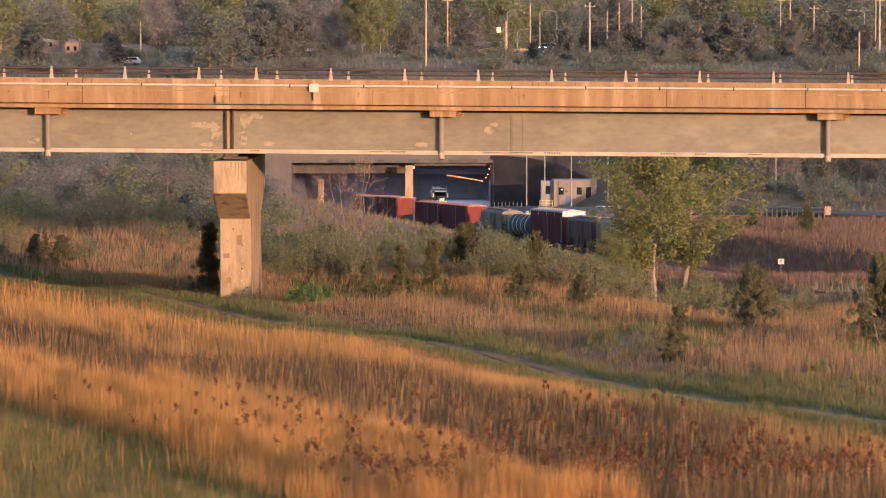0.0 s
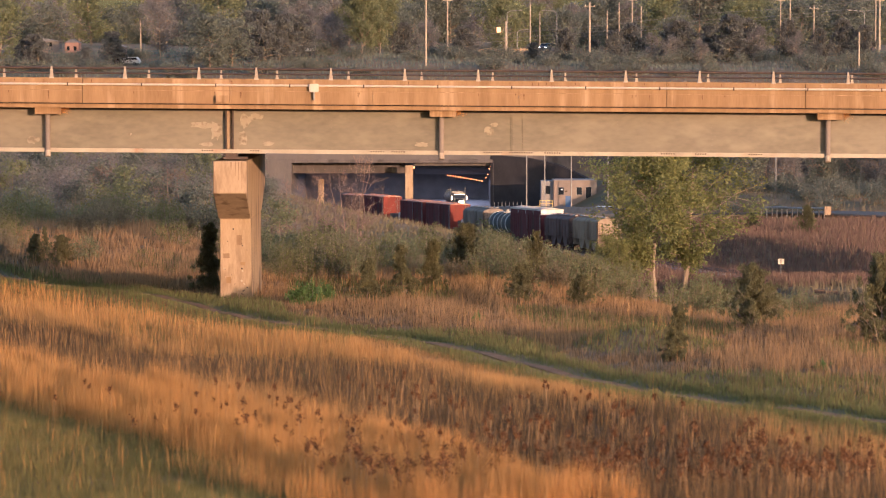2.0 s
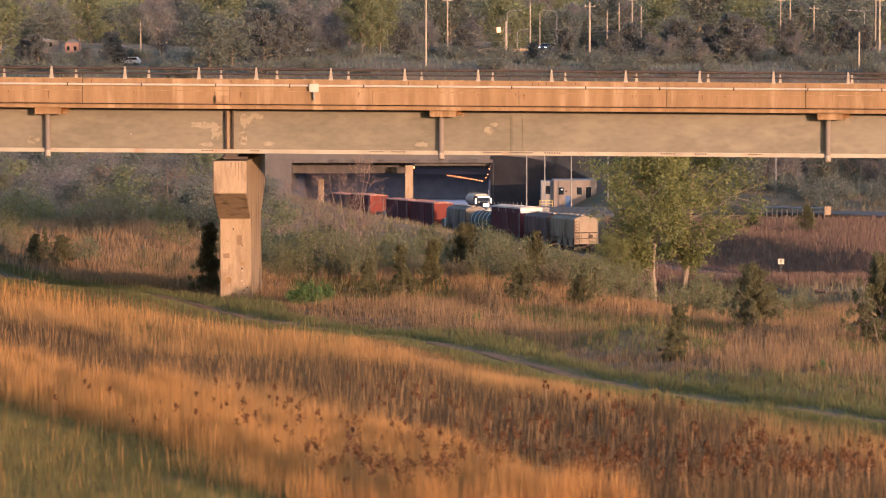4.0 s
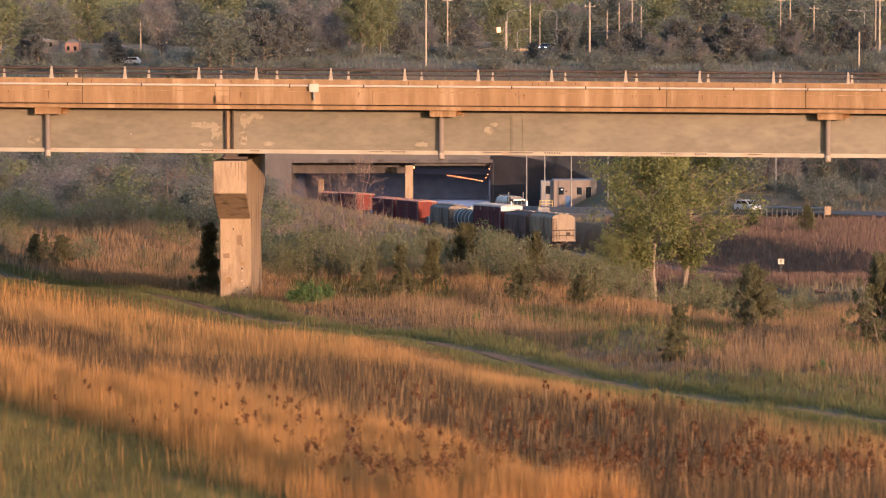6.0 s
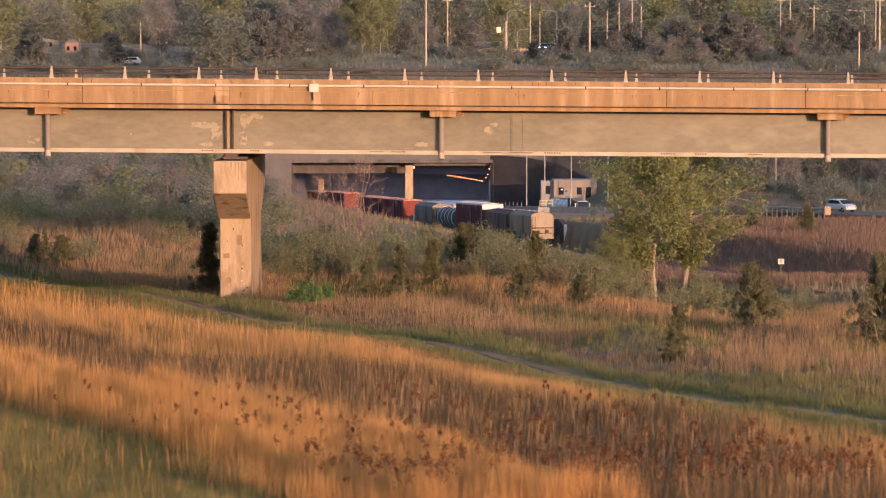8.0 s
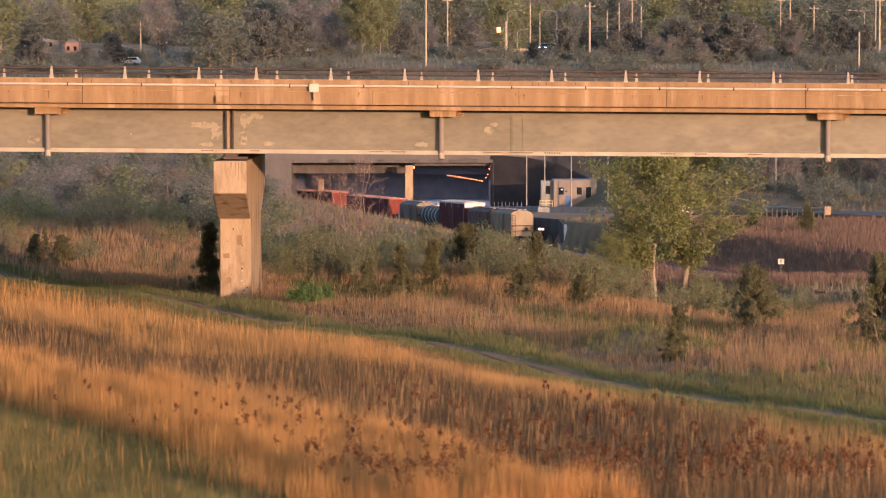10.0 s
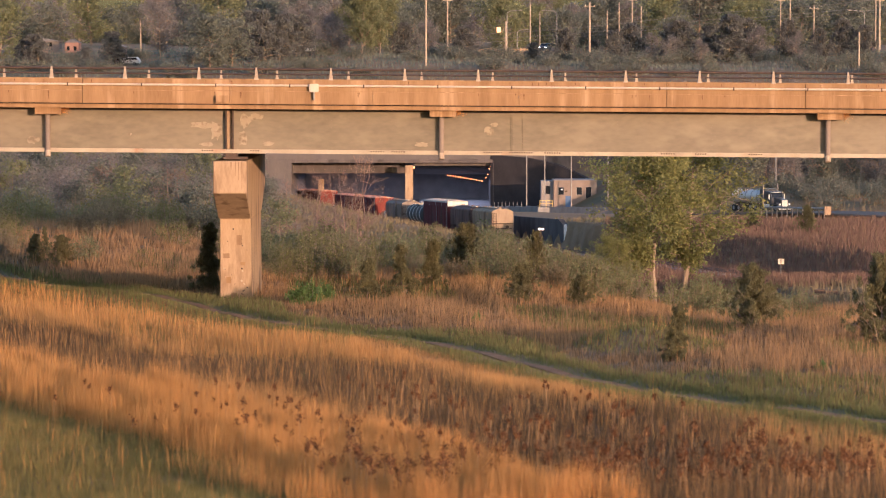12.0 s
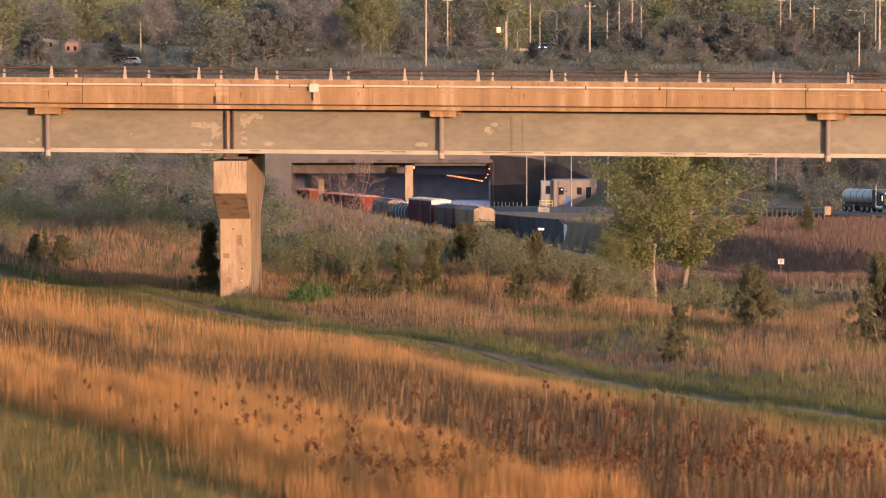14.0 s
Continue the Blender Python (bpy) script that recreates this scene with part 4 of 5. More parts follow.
def tree_proto(name, seed, h, spread, base, mat, bark, label, category="tree", n_limbs=14, per=45, leaf=0.16, shape="round", tips=5, puff=0.55, r=None, trunks=1, lean=0.0, twigs=2, slim=0.75, fine=0, reach_vary=0.5):
    rng = np.random.default_rng(seed)
    limbs, centres = [], []
    r = r or h * 0.018
    for tk in range(trunks):
        ox = rng.normal(0, 0.25, 2) * (trunks > 1)
        top = (ox[0] * 4 + rng.normal(0, 0.04) * h + lean * h, ox[1] * 4 + rng.normal(0, 0.04) * h, h * 0.96)
        stem = wavy(rng, (ox[0], ox[1], -0.5), top, 8, h * 0.008)
        limbs.append((stem, [r * (1 - 0.9 * i / 7) for i in range(8)]))
        for k in range(n_limbs // trunks):
            f = base + (0.97 - base) * (k + rng.random()) / (n_limbs // trunks)
            i = min(int(f * 7), 6)
            s0 = np.array(stem[i]) + (np.array(stem[i + 1]) - np.array(stem[i])) * (f * 7 - i)
            g = (f - base) / (1 - base)
            width = {"round": math.sin(math.pi * (0.12 + 0.8 * g)), "poplar": 0.9 * math.sin(math.pi * (0.25 + 0.7 * g)) ** 0.7, "cone": 1.05 * (1 - g) ** 0.75 + 0.08, "pine": 0.95 * (1 - g) ** 0.5 + 0.15}[shape]
            a = rng.random() * 2 * math.pi
            reach = spread * width * (0.9 - reach_vary / 2 + reach_vary * rng.random())
            rise = {"round": 0.5, "poplar": 0.9, "cone": 0.55, "pine": 0.1}[shape] * reach
            end = s0 + np.array([math.cos(a) * reach, math.sin(a) * reach, rise + rng.normal(0, 0.05) * h * 0.3])
            end[2] = min(end[2], h)
            lp = wavy(rng, s0, end, 4, reach * 0.06)
            lr = max(r * (1 - f) * 0.55, 0.012)
            limbs.append((lp, [lr, lr * 0.7, lr * 0.45, lr * 0.2]))
            for j in range(tips):
                q = 0.35 + 0.65 * (j + 0.5) / tips
                p = s0 + (end - s0) * q + rng.normal(0, 0.16, 3) * reach
                centres.append(p)
                if twigs and j % twigs == 0:
                    limbs.append(([tuple(s0 + (end - s0) * q * 0.8), tuple(p)], [lr * 0.4, lr * 0.12]))
    for p in list(centres) if fine else ():
        for j in range(fine):
            q = p + rng.normal(0, 0.45, 3) * puff + np.array([0, 0, 0.5 * puff])
            limbs.append(([tuple(p), tuple(q)], [0.012, 0.005]))
    root = thing(name, pose(0, 0, 0), label, category)
    v, f = tubes(limbs, 5 if r > 0.15 and twigs else 3)
    me = bpy.data.meshes.new("trunk")
    me.from_pydata(v, [], f)
    me.materials.append(bark)
    tr = new("trunk", me)
    tr.parent = root
    if per:
        cr = new("crown", leaves(rng, centres, puff, per, leaf, mat, 0.6 if shape in ("cone",) else 0.0, "crown", slim))
        cr.parent = root
    return root


def shrub_proto(name, seed, h, w, mat, label, category="shrub", shoots=40, per=50, leaf=0.068, bark=None, puff=0.2, up=0.4, slim=0.55):
    """Thin shoots fanning up from the base, with small leaves along their upper parts."""
    rng = np.random.default_rng(seed)
    limbs, centres = [], []
    for k in range(shoots):
        a, q = rng.random() * 2 * math.pi, math.sqrt(rng.random())
        lump = 0.8 + 0.2 * math.sin(a * 2 + seed) + 0.12 * math.sin(a * 5 + seed * 2)
        tip = np.array([math.cos(a) * q * w / 2 * lump, math.sin(a) * q * w / 2 * lump, h * (1.02 - 0.5 * q * q) * (0.62 + 0.4 * rng.random())])
        s0 = np.array([tip[0] * 0.35, tip[1] * 0.35, -0.3])
        pts = wavy(rng, s0, tip, 4, 0.06)
        limbs.append((pts, [0.022, 0.016, 0.011, 0.004]))
        for f in (0.35, 0.55, 0.72, 0.86, 0.97):
            i = min(int(f * 3), 2)
            p = np.array(pts[i]) + (np.array(pts[i + 1]) - np.array(pts[i])) * (f * 3 - i)
            centres.append(p + rng.normal(0, 0.06, 3))
    root = thing(name, pose(0, 0, 0), label, category)
    v, f = tubes(limbs, 3)
    me = bpy.data.meshes.new("stem")
    me.from_pydata(v, [], f)
    me.materials.append(bark or BARK)
    st = new("stem", me)
    st.parent = root
    st["kind"] = "stuff"
    cr = new("foliage", leaves(rng, centres, puff, max(per // 5, 1), leaf, mat, up, "foliage", slim))
    cr.parent = root
    return root


def plant(proto, x, d, scale=1.0, turn=0.0, wide=1.0, label="", first=[]):
    m = Matrix.LocRotScale((x, d, float(land(x, d)) - 0.05), Euler((0, 0, turn)), (scale * wide, scale * wide, scale))
    if proto.name not in first:
        first.append(proto.name)
        proto.matrix_basis = m
        ob = proto
    else:
        ob = copy_thing(proto, Matrix.LocRotScale(m.translation, m.to_quaternion(), None))
        ob.scale = (scale * wide, scale * wide, scale)
    if label:
        ob["label"] = label
    return ob


rnd = random.Random(5)
big_poplar = tree_proto("poplar_tree", 11, 10.0, 3.7, 0.24, LEAF_SPRING, PALE_BARK, "spring-leaved poplar with pale twin trunks", n_limbs=36, per=80, leaf=0.085, tips=7, puff=0.62, r=0.17, shape="round", slim=0.8)
big_poplar_b = tree_proto("poplar_tree", 12, 10.6, 3.3, 0.28, LEAF_SPRING, PALE_BARK, "leaning spring-leaved poplar with pale trunk", n_limbs=32, per=80, leaf=0.085, tips=7, puff=0.62, r=0.16, shape="round", lean=-0.08, slim=0.8)
juniper_a = tree_proto("juniper_tree", 21, 3.0, 0.62, 0.03, NEEDLE, BARK, "dark green columnar juniper in dry grass", "juniper", n_limbs=64, per=52, leaf=0.075, shape="cone", tips=4, puff=0.13, slim=0.3, reach_vary=0.9)
juniper_b = tree_proto("juniper_tree", 22, 3.4, 1.35, 0.03, NEEDLE, BARK, "dark bushy juniper among the shrubs", "juniper", n_limbs=90, per=44, leaf=0.085, shape="cone", tips=5, puff=0.15, slim=0.3, reach_vary=1.0)
young_tree = tree_proto("young_tree", 31, 6.5, 1.7, 0.2, LEAF_HAZE, BARK, "thin young tree with sparse new leaves", n_limbs=26, per=34, leaf=0.085, tips=5, puff=0.5, r=0.06, slim=0.6)
pale_young = tree_proto("young_tree", 32, 7.5, 1.5, 0.3, LEAF_PALE, PALE_BARK, "slender pale-trunked young tree in new leaf", n_limbs=22, per=30, leaf=0.085, tips=4, puff=0.45, r=0.08, slim=0.6)
bare_tree = tree_proto("budding_tree", 41, 8.5, 1.9, 0.16, LEAF_BUD, TWIG_RED, "almost bare tree with reddish buds", n_limbs=34, per=5, leaf=0.045, tips=5, puff=0.5, r=0.085, trunks=2, twigs=1, fine=2)
grey_tree = tree_proto("budding_tree", 42, 8.0, 2.2, 0.1, TWIG_HAZE, BARK, "leafless twiggy tree, greyed for haze", n_limbs=44, per=22, leaf=0.16, tips=6, puff=0.6, r=0.08, trunks=2, twigs=2, slim=0.1)
shrub_a = shrub_proto("shrub", 51, 2.6, 3.0, LEAF_SHRUB, "brown-olive shrub in early leaf")
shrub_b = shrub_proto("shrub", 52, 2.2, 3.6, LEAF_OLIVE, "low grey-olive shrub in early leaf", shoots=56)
shrub_d = shrub_proto("shrub", 55, 2.4, 2.6, LEAF_PALE, "pale green shrub in early leaf", shoots=44, leaf=0.065)
shrub_c = shrub_proto("shrub", 53, 1.4, 2.2, LEAF_GREEN, "fresh green low shrub beside the pier", shoots=60, per=60, slim=0.7)
shrub_far = shrub_proto("scrub", 54, 2.4, 3.4, LEAF_HAZE, "low scrub on the far bank", shoots=36, per=40, leaf=0.11, puff=0.35)
far_poplar = tree_proto("tall_poplar", 61, 16.0, 5.2, 0.12, LEAF_PALE, PALE_BARK, "tall green poplar on the far bank", n_limbs=48, per=64, leaf=0.2, tips=6, puff=1.0, shape="poplar", twigs=0, slim=0.6)
far_round = tree_proto("broadleaf_tree", 62, 10.0, 5.0, 0.12, LEAF_HAZE, BARK, "round tree on the far bank, grey-green with painted haze", n_limbs=36, per=24, leaf=0.28, tips=5, puff=1.1, twigs=0, slim=0.5)
far_bud = tree_proto("broadleaf_tree", 63, 11.0, 4.2, 0.1, TWIG_HAZE, BARK, "leafless tree on the far bank, greyed for haze", n_limbs=40, per=20, leaf=0.40, tips=5, puff=1.0, twigs=3, slim=0.14)
far_pine = tree_proto("pine_tree", 64, 9.0, 3.0, 0.1, PINE_HAZE, BARK, "dark pine tree on the far bank", "pine", n_limbs=52, per=26, leaf=0.27, tips=5, puff=0.6, shape="pine", twigs=0, slim=0.4, reach_vary=0.8)
far_green = tree_proto("broadleaf_tree", 65, 12.0, 4.6, 0.12, LEAF_PALE, BARK, "spring-green tree on the far bank", n_limbs=36, per=24, leaf=0.28, tips=5, puff=1.1, twigs=0, slim=0.5)


# bearings: 5955 marks to the radian, 784 straight ahead of the camera
def seen(bearing, d):
    return (bearing - 784) / 5955.0 * d


# the pair of poplars and the junipers near the path
plant(big_poplar, 23.0, 322, 1.62, 0.3, 1.14)
plant(big_poplar_b, 19.4, 309, 1.5, 1.9, 1.18)
for x, d, s, w, k in ((6.75, 98.5, 0.6, 1.1, 0), (-10.55, 149, 1.06, 0.95, 0), (-3.2, 138, 0.66, 1.4, 0), (-1.75, 143, 0.8, 1.2, 0), (-0.62, 150, 0.78, 1.2, 0),
                      (3.35, 138, 0.5, 1.15, 1), (5.8, 140, 0.4, 1.3, 1), (10.75, 118, 0.7, 1.05, 1), (12.0, 124, 0.48, 1.2, 1), (14.1, 108, 0.9, 0.75, 1),
                      (1.3, 172, 0.75, 1.1, 1), (-20.8, 172, 0.48, 0.95, 1), (-19.5, 171, 0.5, 1.15, 1), (4.5, 165, 0.72, 0.6, 1), (44.3, 410, 1.1, 0.9, 1), (38.5, 420, 0.7, 1.1, 1), (-21.5, 182, 0.5, 0.8, 0)):
    plant((juniper_a, juniper_b)[k], x, d, s, rnd.random() * 6, w)
plant(shrub_c, -5.5, 136, 0.75, 0.4, 1.0)
plant(shrub_c, -4.9, 139, 0.62, 2.4, 0.9)
plant(shrub_d, 6.5, 148, 0.98, 0.4, 1.1, "yellow-green shrub in early leaf")
for bearing, d, k in ((1420, 138, 0.6), (1245, 150, 0.98), (1268, 146, 0.8), (1095, 152, 0.9), (1010, 160, 1.0), (880, 166, 1.05), (905, 158, 0.8), (860, 172, 1.1)):
    plant(shrub_d, seen(bearing, d), d, k, rnd.random() * 6, 1.0)
plant(shrub_c, 1.25, 121, 0.35, 1.0, 0.6, "small green sapling in dry grass")
plant(shrub_c, 10.5, 93, 0.28, 1.0, 0.8, "small green sapling in dry grass")
for bearing, d, s, k in ((225, 300, 1.55, 0), (130, 312, 1.5, 1), (60, 305, 1.45, 1), (330, 308, 1.5, 1), (500, 300, 1.15, 0), (20, 318, 1.6, 0), (280, 325, 1.6, 1), (440, 330, 1.45, 1), (180, 335, 1.7, 1), (90, 340, 1.75, 1), (480, 345, 1.4, 1), (380, 340, 1.65, 0), (240, 350, 1.8, 1), (10, 350, 1.8, 1), (-40, 330, 1.7, 1), (140, 360, 1.85, 0), (320, 365, 1.85, 1), (400, 305, 1.2, 1), (160, 300, 1.25, 1), (50, 370, 1.9, 1), (280, 380, 1.9, 0), (420, 375, 1.7, 1)):
    plant((pale_young, young_tree)[k], seen(bearing, d), d, s, rnd.random() * 6, 1.2)
for bearing, d, s in ((612, 300, 1.45), (628, 306, 1.3), (545, 318, 1.25), (505, 312, 1.2), (300, 320, 1.3), (190, 330, 1.3)):
    plant(bare_tree, seen(bearing, d), d, s, rnd.random() * 6, 0.95)
for bearing, d, s in ((430, 330, 1.35), (350, 318, 1.3), (255, 330, 1.4), (150, 318, 1.4), (90, 312, 1.35), (40, 330, 1.45), (-10, 320, 1.4), (210, 345, 1.5), (310, 350, 1.5), (120, 350, 1.5), (500, 350, 1.1), (390, 360, 1.4), (20, 360, 1.6)):
    plant(grey_tree, seen(bearing, d), d, s, rnd.random() * 6, 1.1)
plant(big_poplar, seen(1085, 305), 305, 0.72, 2.2, 0.8)
# the belt of shrubs below the bridge
for k in range(330):
    d = rnd.uniform(158, 262)
    bearing = rnd.uniform(-60, 1260)
    if bearing < 470 and (d < 175 or rnd.random() < 0.6):
        continue
    if 360 < bearing < 480 and d < 180:
        continue
    if 1120 < bearing < 1235 and d < 240:
        continue
    s = rnd.uniform(0.5, 0.95) * (0.8 if d < 170 else 1.1 if d < 190 else 1.35 if d < 225 else 1.7)
    plant(rnd.choice((shrub_a, shrub_a, shrub_b, shrub_d)), seen(bearing, d), d, s, rnd.random() * 6, rnd.uniform(0.85, 1.25))
for k in range(84):
    bearing, d = rnd.uniform(420, 900), rnd.uniform(285, 450)
    x = seen(bearing, d)
    if x > track_x(d) - 6.0:
        continue
    g = float(land(x, d))
    h = min(max(10 - (rnd.uniform(405, 440) - 128) / 5955.0 * d - g, 1.2), 5.0)
    plant(rnd.choice((shrub_a, shrub_b)), x, d, h / 2.6, rnd.random() * 6, 1.2)
for k in range(40):
    bearing, d = rnd.uniform(1230, 1640), rnd.uniform(132, 215)
    if 1405 < bearing < 1525:
        continue
    plant(rnd.choice((shrub_a, shrub_b, shrub_d)), seen(bearing, d), d, rnd.uniform(0.4, 0.75), rnd.random() * 6)
# trees along the far bank
plant(far_poplar, seen(640, 760), 760, 1.12, 0.5, 1.0)
plant(far_poplar, seen(672, 775), 775, 0.95, 2.5, 0.9)
plant(far_round, seen(372, 720), 720, 1.15, 1.0, 1.15)
plant(far_round, seen(410, 728), 728, 1.0, 3.0, 1.0)
plant(far_bud, seen(285, 790), 790, 1.35, 1.0, 0.8)
plant(far_green, seen(0, 760), 760, 1.3, 1.0, 1.0)
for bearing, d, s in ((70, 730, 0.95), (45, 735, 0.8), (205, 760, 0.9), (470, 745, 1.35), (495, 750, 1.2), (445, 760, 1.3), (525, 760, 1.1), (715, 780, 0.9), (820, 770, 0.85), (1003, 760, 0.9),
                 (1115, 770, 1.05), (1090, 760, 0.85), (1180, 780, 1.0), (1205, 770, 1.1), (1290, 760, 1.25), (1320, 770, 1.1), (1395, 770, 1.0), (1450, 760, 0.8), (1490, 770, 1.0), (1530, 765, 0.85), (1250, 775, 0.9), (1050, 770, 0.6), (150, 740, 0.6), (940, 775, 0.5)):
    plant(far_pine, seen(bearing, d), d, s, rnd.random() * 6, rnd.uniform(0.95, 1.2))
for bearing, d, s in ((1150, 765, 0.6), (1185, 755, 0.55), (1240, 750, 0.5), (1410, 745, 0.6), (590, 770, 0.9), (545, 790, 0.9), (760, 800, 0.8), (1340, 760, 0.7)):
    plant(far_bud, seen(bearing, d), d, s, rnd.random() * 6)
for k in range(90):
    d = rnd.uniform(870, 1250)
    bearing = -60 + 1700 * ((k * 37) % 90 + rnd.random()) / 90
    plant(rnd.choice((far_green, far_round, far_bud, far_round)), seen(bearing, d), d, rnd.uniform(0.9, 1.5) + (0.35 if d > 1050 else 0), rnd.random() * 6, rnd.uniform(1.0, 1.4))
for k in range(110):
    d = rnd.uniform(690, 800)
    bearing = rnd.uniform(-40, 1600)
    plant(shrub_far, seen(bearing, d), d, rnd.uniform(1.0, 1.7), rnd.random() * 6, rnd.uniform(1.2, 1.8))
for bearing in (1235, 1270, 1300, 1335, 770, 420):
    d = rnd.uniform(1080, 1180)
    plant(far_round, seen(bearing, d), d, 1.9, rnd.random() * 6, 1.1)
# trees above the tunnel and behind the road
for k in range(46):
    bearing = rnd.uniform(1060, 1640)
    d = rnd.uniform(545, 640)
    x = seen(bearing, d)
    if d < 560 and bearing < 1150:
        continue
    if abs(x - float(np.interp(d, ROAD_D, ROAD_X))) < 11:
        continue
    plant(rnd.choice((far_bud, far_round, far_pine, far_bud)), x, d, rnd.uniform(0.55, 0.95), rnd.random() * 6)
for k in range(60):
    bearing, d = rnd.uniform(1250, 1640), rnd.uniform(492, 600)
    x = seen(bearing, d)
    if abs(x - float(np.interp(d, ROAD_D, ROAD_X))) < 12:
        continue
    plant(shrub_far, x, d, rnd.uniform(0.8, 1.5), rnd.random() * 6, rnd.uniform(1.0, 1.5), "dark scrub beyond the road")
for k in range(20):
    bearing, d = rnd.uniform(-60, 500), rnd.uniform(380, 560)
    plant(rnd.choice((far_round, far_bud, far_pine)), seen(bearing, d), d, rnd.uniform(0.7, 1.1), rnd.random() * 6)


# ---- grasses ----
def blades(name, mat, count, keep, low, high, width, label, d0, d1, clump=0.35, lean=0.28, seed=1, near=1.0, short=None, pool=4):
    """A stand of single grass blades over the part of the field that keep(x, d) picks."""
    rng = np.random.default_rng(seed)
    d = (d0 ** (2 - near) + (d1 ** (2 - near) - d0 ** (2 - near)) * rng.random(count * pool)) ** (1 / (2 - near)) if near != 2 else d0 * (d1 / d0) ** rng.random(count * pool)
    x = (rng.random(len(d)) * 2 - 1) * (0.142 * d + 1.0)
    clumps = 0.5 + 0.5 * np.sin(x * 2.1 + np.sin(d * 1.3)) * np.sin(d * 1.1 + np.sin(x * 1.7) * 2)
    ok = keep(x, d, rng.random(len(d))) & (rng.random(len(d)) > clump * (1 - clumps))
    x, d = x[ok][:count], d[ok][:count]
    k = len(x)
    z = land(x, d) - 0.03
    hh = (low + (high - low) * rng.random(k) ** 1.4) * (0.75 + 0.5 * clumps[ok][:count])
    if short is not None:
        hh = hh * short(x, d)
    a = rng.random(k) * 2 * math.pi
    ww = width * (0.6 + 0.8 * rng.random(k)) * np.clip(d / 70, 0.55, 3.0)
    b = rng.random(k) * 2 * math.pi
    ln = hh * lean * rng.random(k)
    base = np.stack([x, d, z], 1)
    side = np.stack([np.cos(a) * ww, np.sin(a) * ww, np.zeros(k)], 1)
    tip = base + np.stack([np.cos(b) * ln, np.sin(b) * ln, hh], 1)
    co = np.stack([base - side, base + side, tip + side * 0.12], 1)
    return tagged(new(name, raw_mesh(name, co, 3, mat)), label, "grass", kind="stuff")


def off_path(x, d):
    return x - np.interp(d, PATH_D, PATH_X)


def strip(v, a, b, r, soft=0.5):
    """True inside a to b, with a ragged edge."""
    return (v > a + (r - 0.5) * soft) & (v < b + (r - 0.5) * soft)


def gold_zone(x, d, r):
    return off_path(x, d) < -0.75 - r * 0.5


def red_zone(x, d, r):
    return (off_path(x, d) > 0.8 + r * 0.6) & (d < 240)


def verge_zone(x, d, r):
    u = np.abs(off_path(x, d))
    return (u > 0.1 + 0.2 * np.sin(d * 0.4)) & (u < 1.4 + r * 0.7)


def lawn_zone(x, d, r):
    return (off_path(x, d) < np.interp(d, [60, 76, 88], [-16.6, -15.9, -17.4]) + (r - 0.5) * 1.2) & (d < 95)


def shade_band(x, d, r):
    """The strip of weeds down the slope beside the path, darker for painted shade."""
    u = off_path(x, d)
    top = np.interp(x, [-15, -8, -1, 5], [-11.6, -10.4, -5.6, -5.0])
    low = np.interp(x, [-12, -7, -1, 1.5, 4, 8], [-16.4, -13.9, -11.6, -14.5, -17, -18.0])
    return (u < top + 0.8 * np.sin(d * 0.5 + x * 0.3) + r * 1.5) & (u > low + np.sin(x * 0.9) * 0.6 + r)


def mound(x, d):
    return ((x - 6.6) / 2.5) ** 2 + ((d - 107) / 4.5) ** 2 < 1


def beyond_path(x, d):
    return 0.2 + 0.8 * smooth((off_path(x, d) - 0.8) / 5.0)


def by_path(x, d):
    """Grass is shorter where it is trodden beside the path."""
    return 0.2 + 0.8 * smooth((-off_path(x, d) - 0.8) / (5.0 + 0.06 * np.clip(d - 80, 0, 80)))


def straw_zone(x, d, r):
    u = off_path(x, d) + 0.5 * np.sin(x * 2.3 + d)
    return (u > -17.4 + (r - 0.5) * 2) & (u < -14.2 - 2.3 * smooth((d - 80) / 10) + 2.4 * smooth((74 - d) / 8) * (1 - smooth((x + 1) / 3)) + 0.5 * np.sin(x * 1.3 + d * 0.3) + r * 1.2) & (d < 130)


blades("dry_grass", GRASS_GOLD, 230000, lambda x, d, r: gold_zone(x, d, r) & ~lawn_zone(x, d, r) & ~(shade_band(x, d, r) & (r < 0.94)) & ~((x > 3.5) & (off_path(x, d) > -4.5) & (r < 0.7)) & ~((x < -3) & (off_path(x, d) > -9.5) & (r < 0.5 + 0.35 * smooth((-x - 3) / 7))), 0.2, 0.75, 0.007, "tall dry golden grass on the slope", 55, 190, near=1.0, seed=3, clump=0.6, short=by_path, pool=10)
blades("straw_grass", GRASS_STRAW, 85000, straw_zone, 0.3, 0.85, 0.008, "bright straw-coloured tall grass", 55, 130, near=1.0, seed=13, clump=0.8, pool=14)
blades("tall_stalks", GRASS_STRAW, 6500, lambda x, d, r: gold_zone(x, d, r) & ~lawn_zone(x, d, r) & (off_path(x, d) < -4) & ~(shade_band(x, d, r) & (r < 0.8)), 0.5, 0.95, 0.0055, "single tall pale grass stalks", 55, 150, near=1.0, seed=31, clump=0.9, lean=0.22, pool=8)
blades("field_stalks", GRASS_GOLD, 4000, lambda x, d, r: red_zone(x, d, r) & (off_path(x, d) > 3), 0.4, 0.8, 0.0055, "single tall dry stalks below the path", 75, 180, near=1.0, seed=32, clump=0.95, lean=0.2, pool=6)
blades("bank_grass", GRASS_RED, 40000, lambda x, d, r: (x < -9.5) & (off_path(x, d) > 1.5), 0.2, 0.7, 0.010, "dry golden grass on the bank beyond the pier", 150, 240, near=1.0, seed=14, clump=0.95)
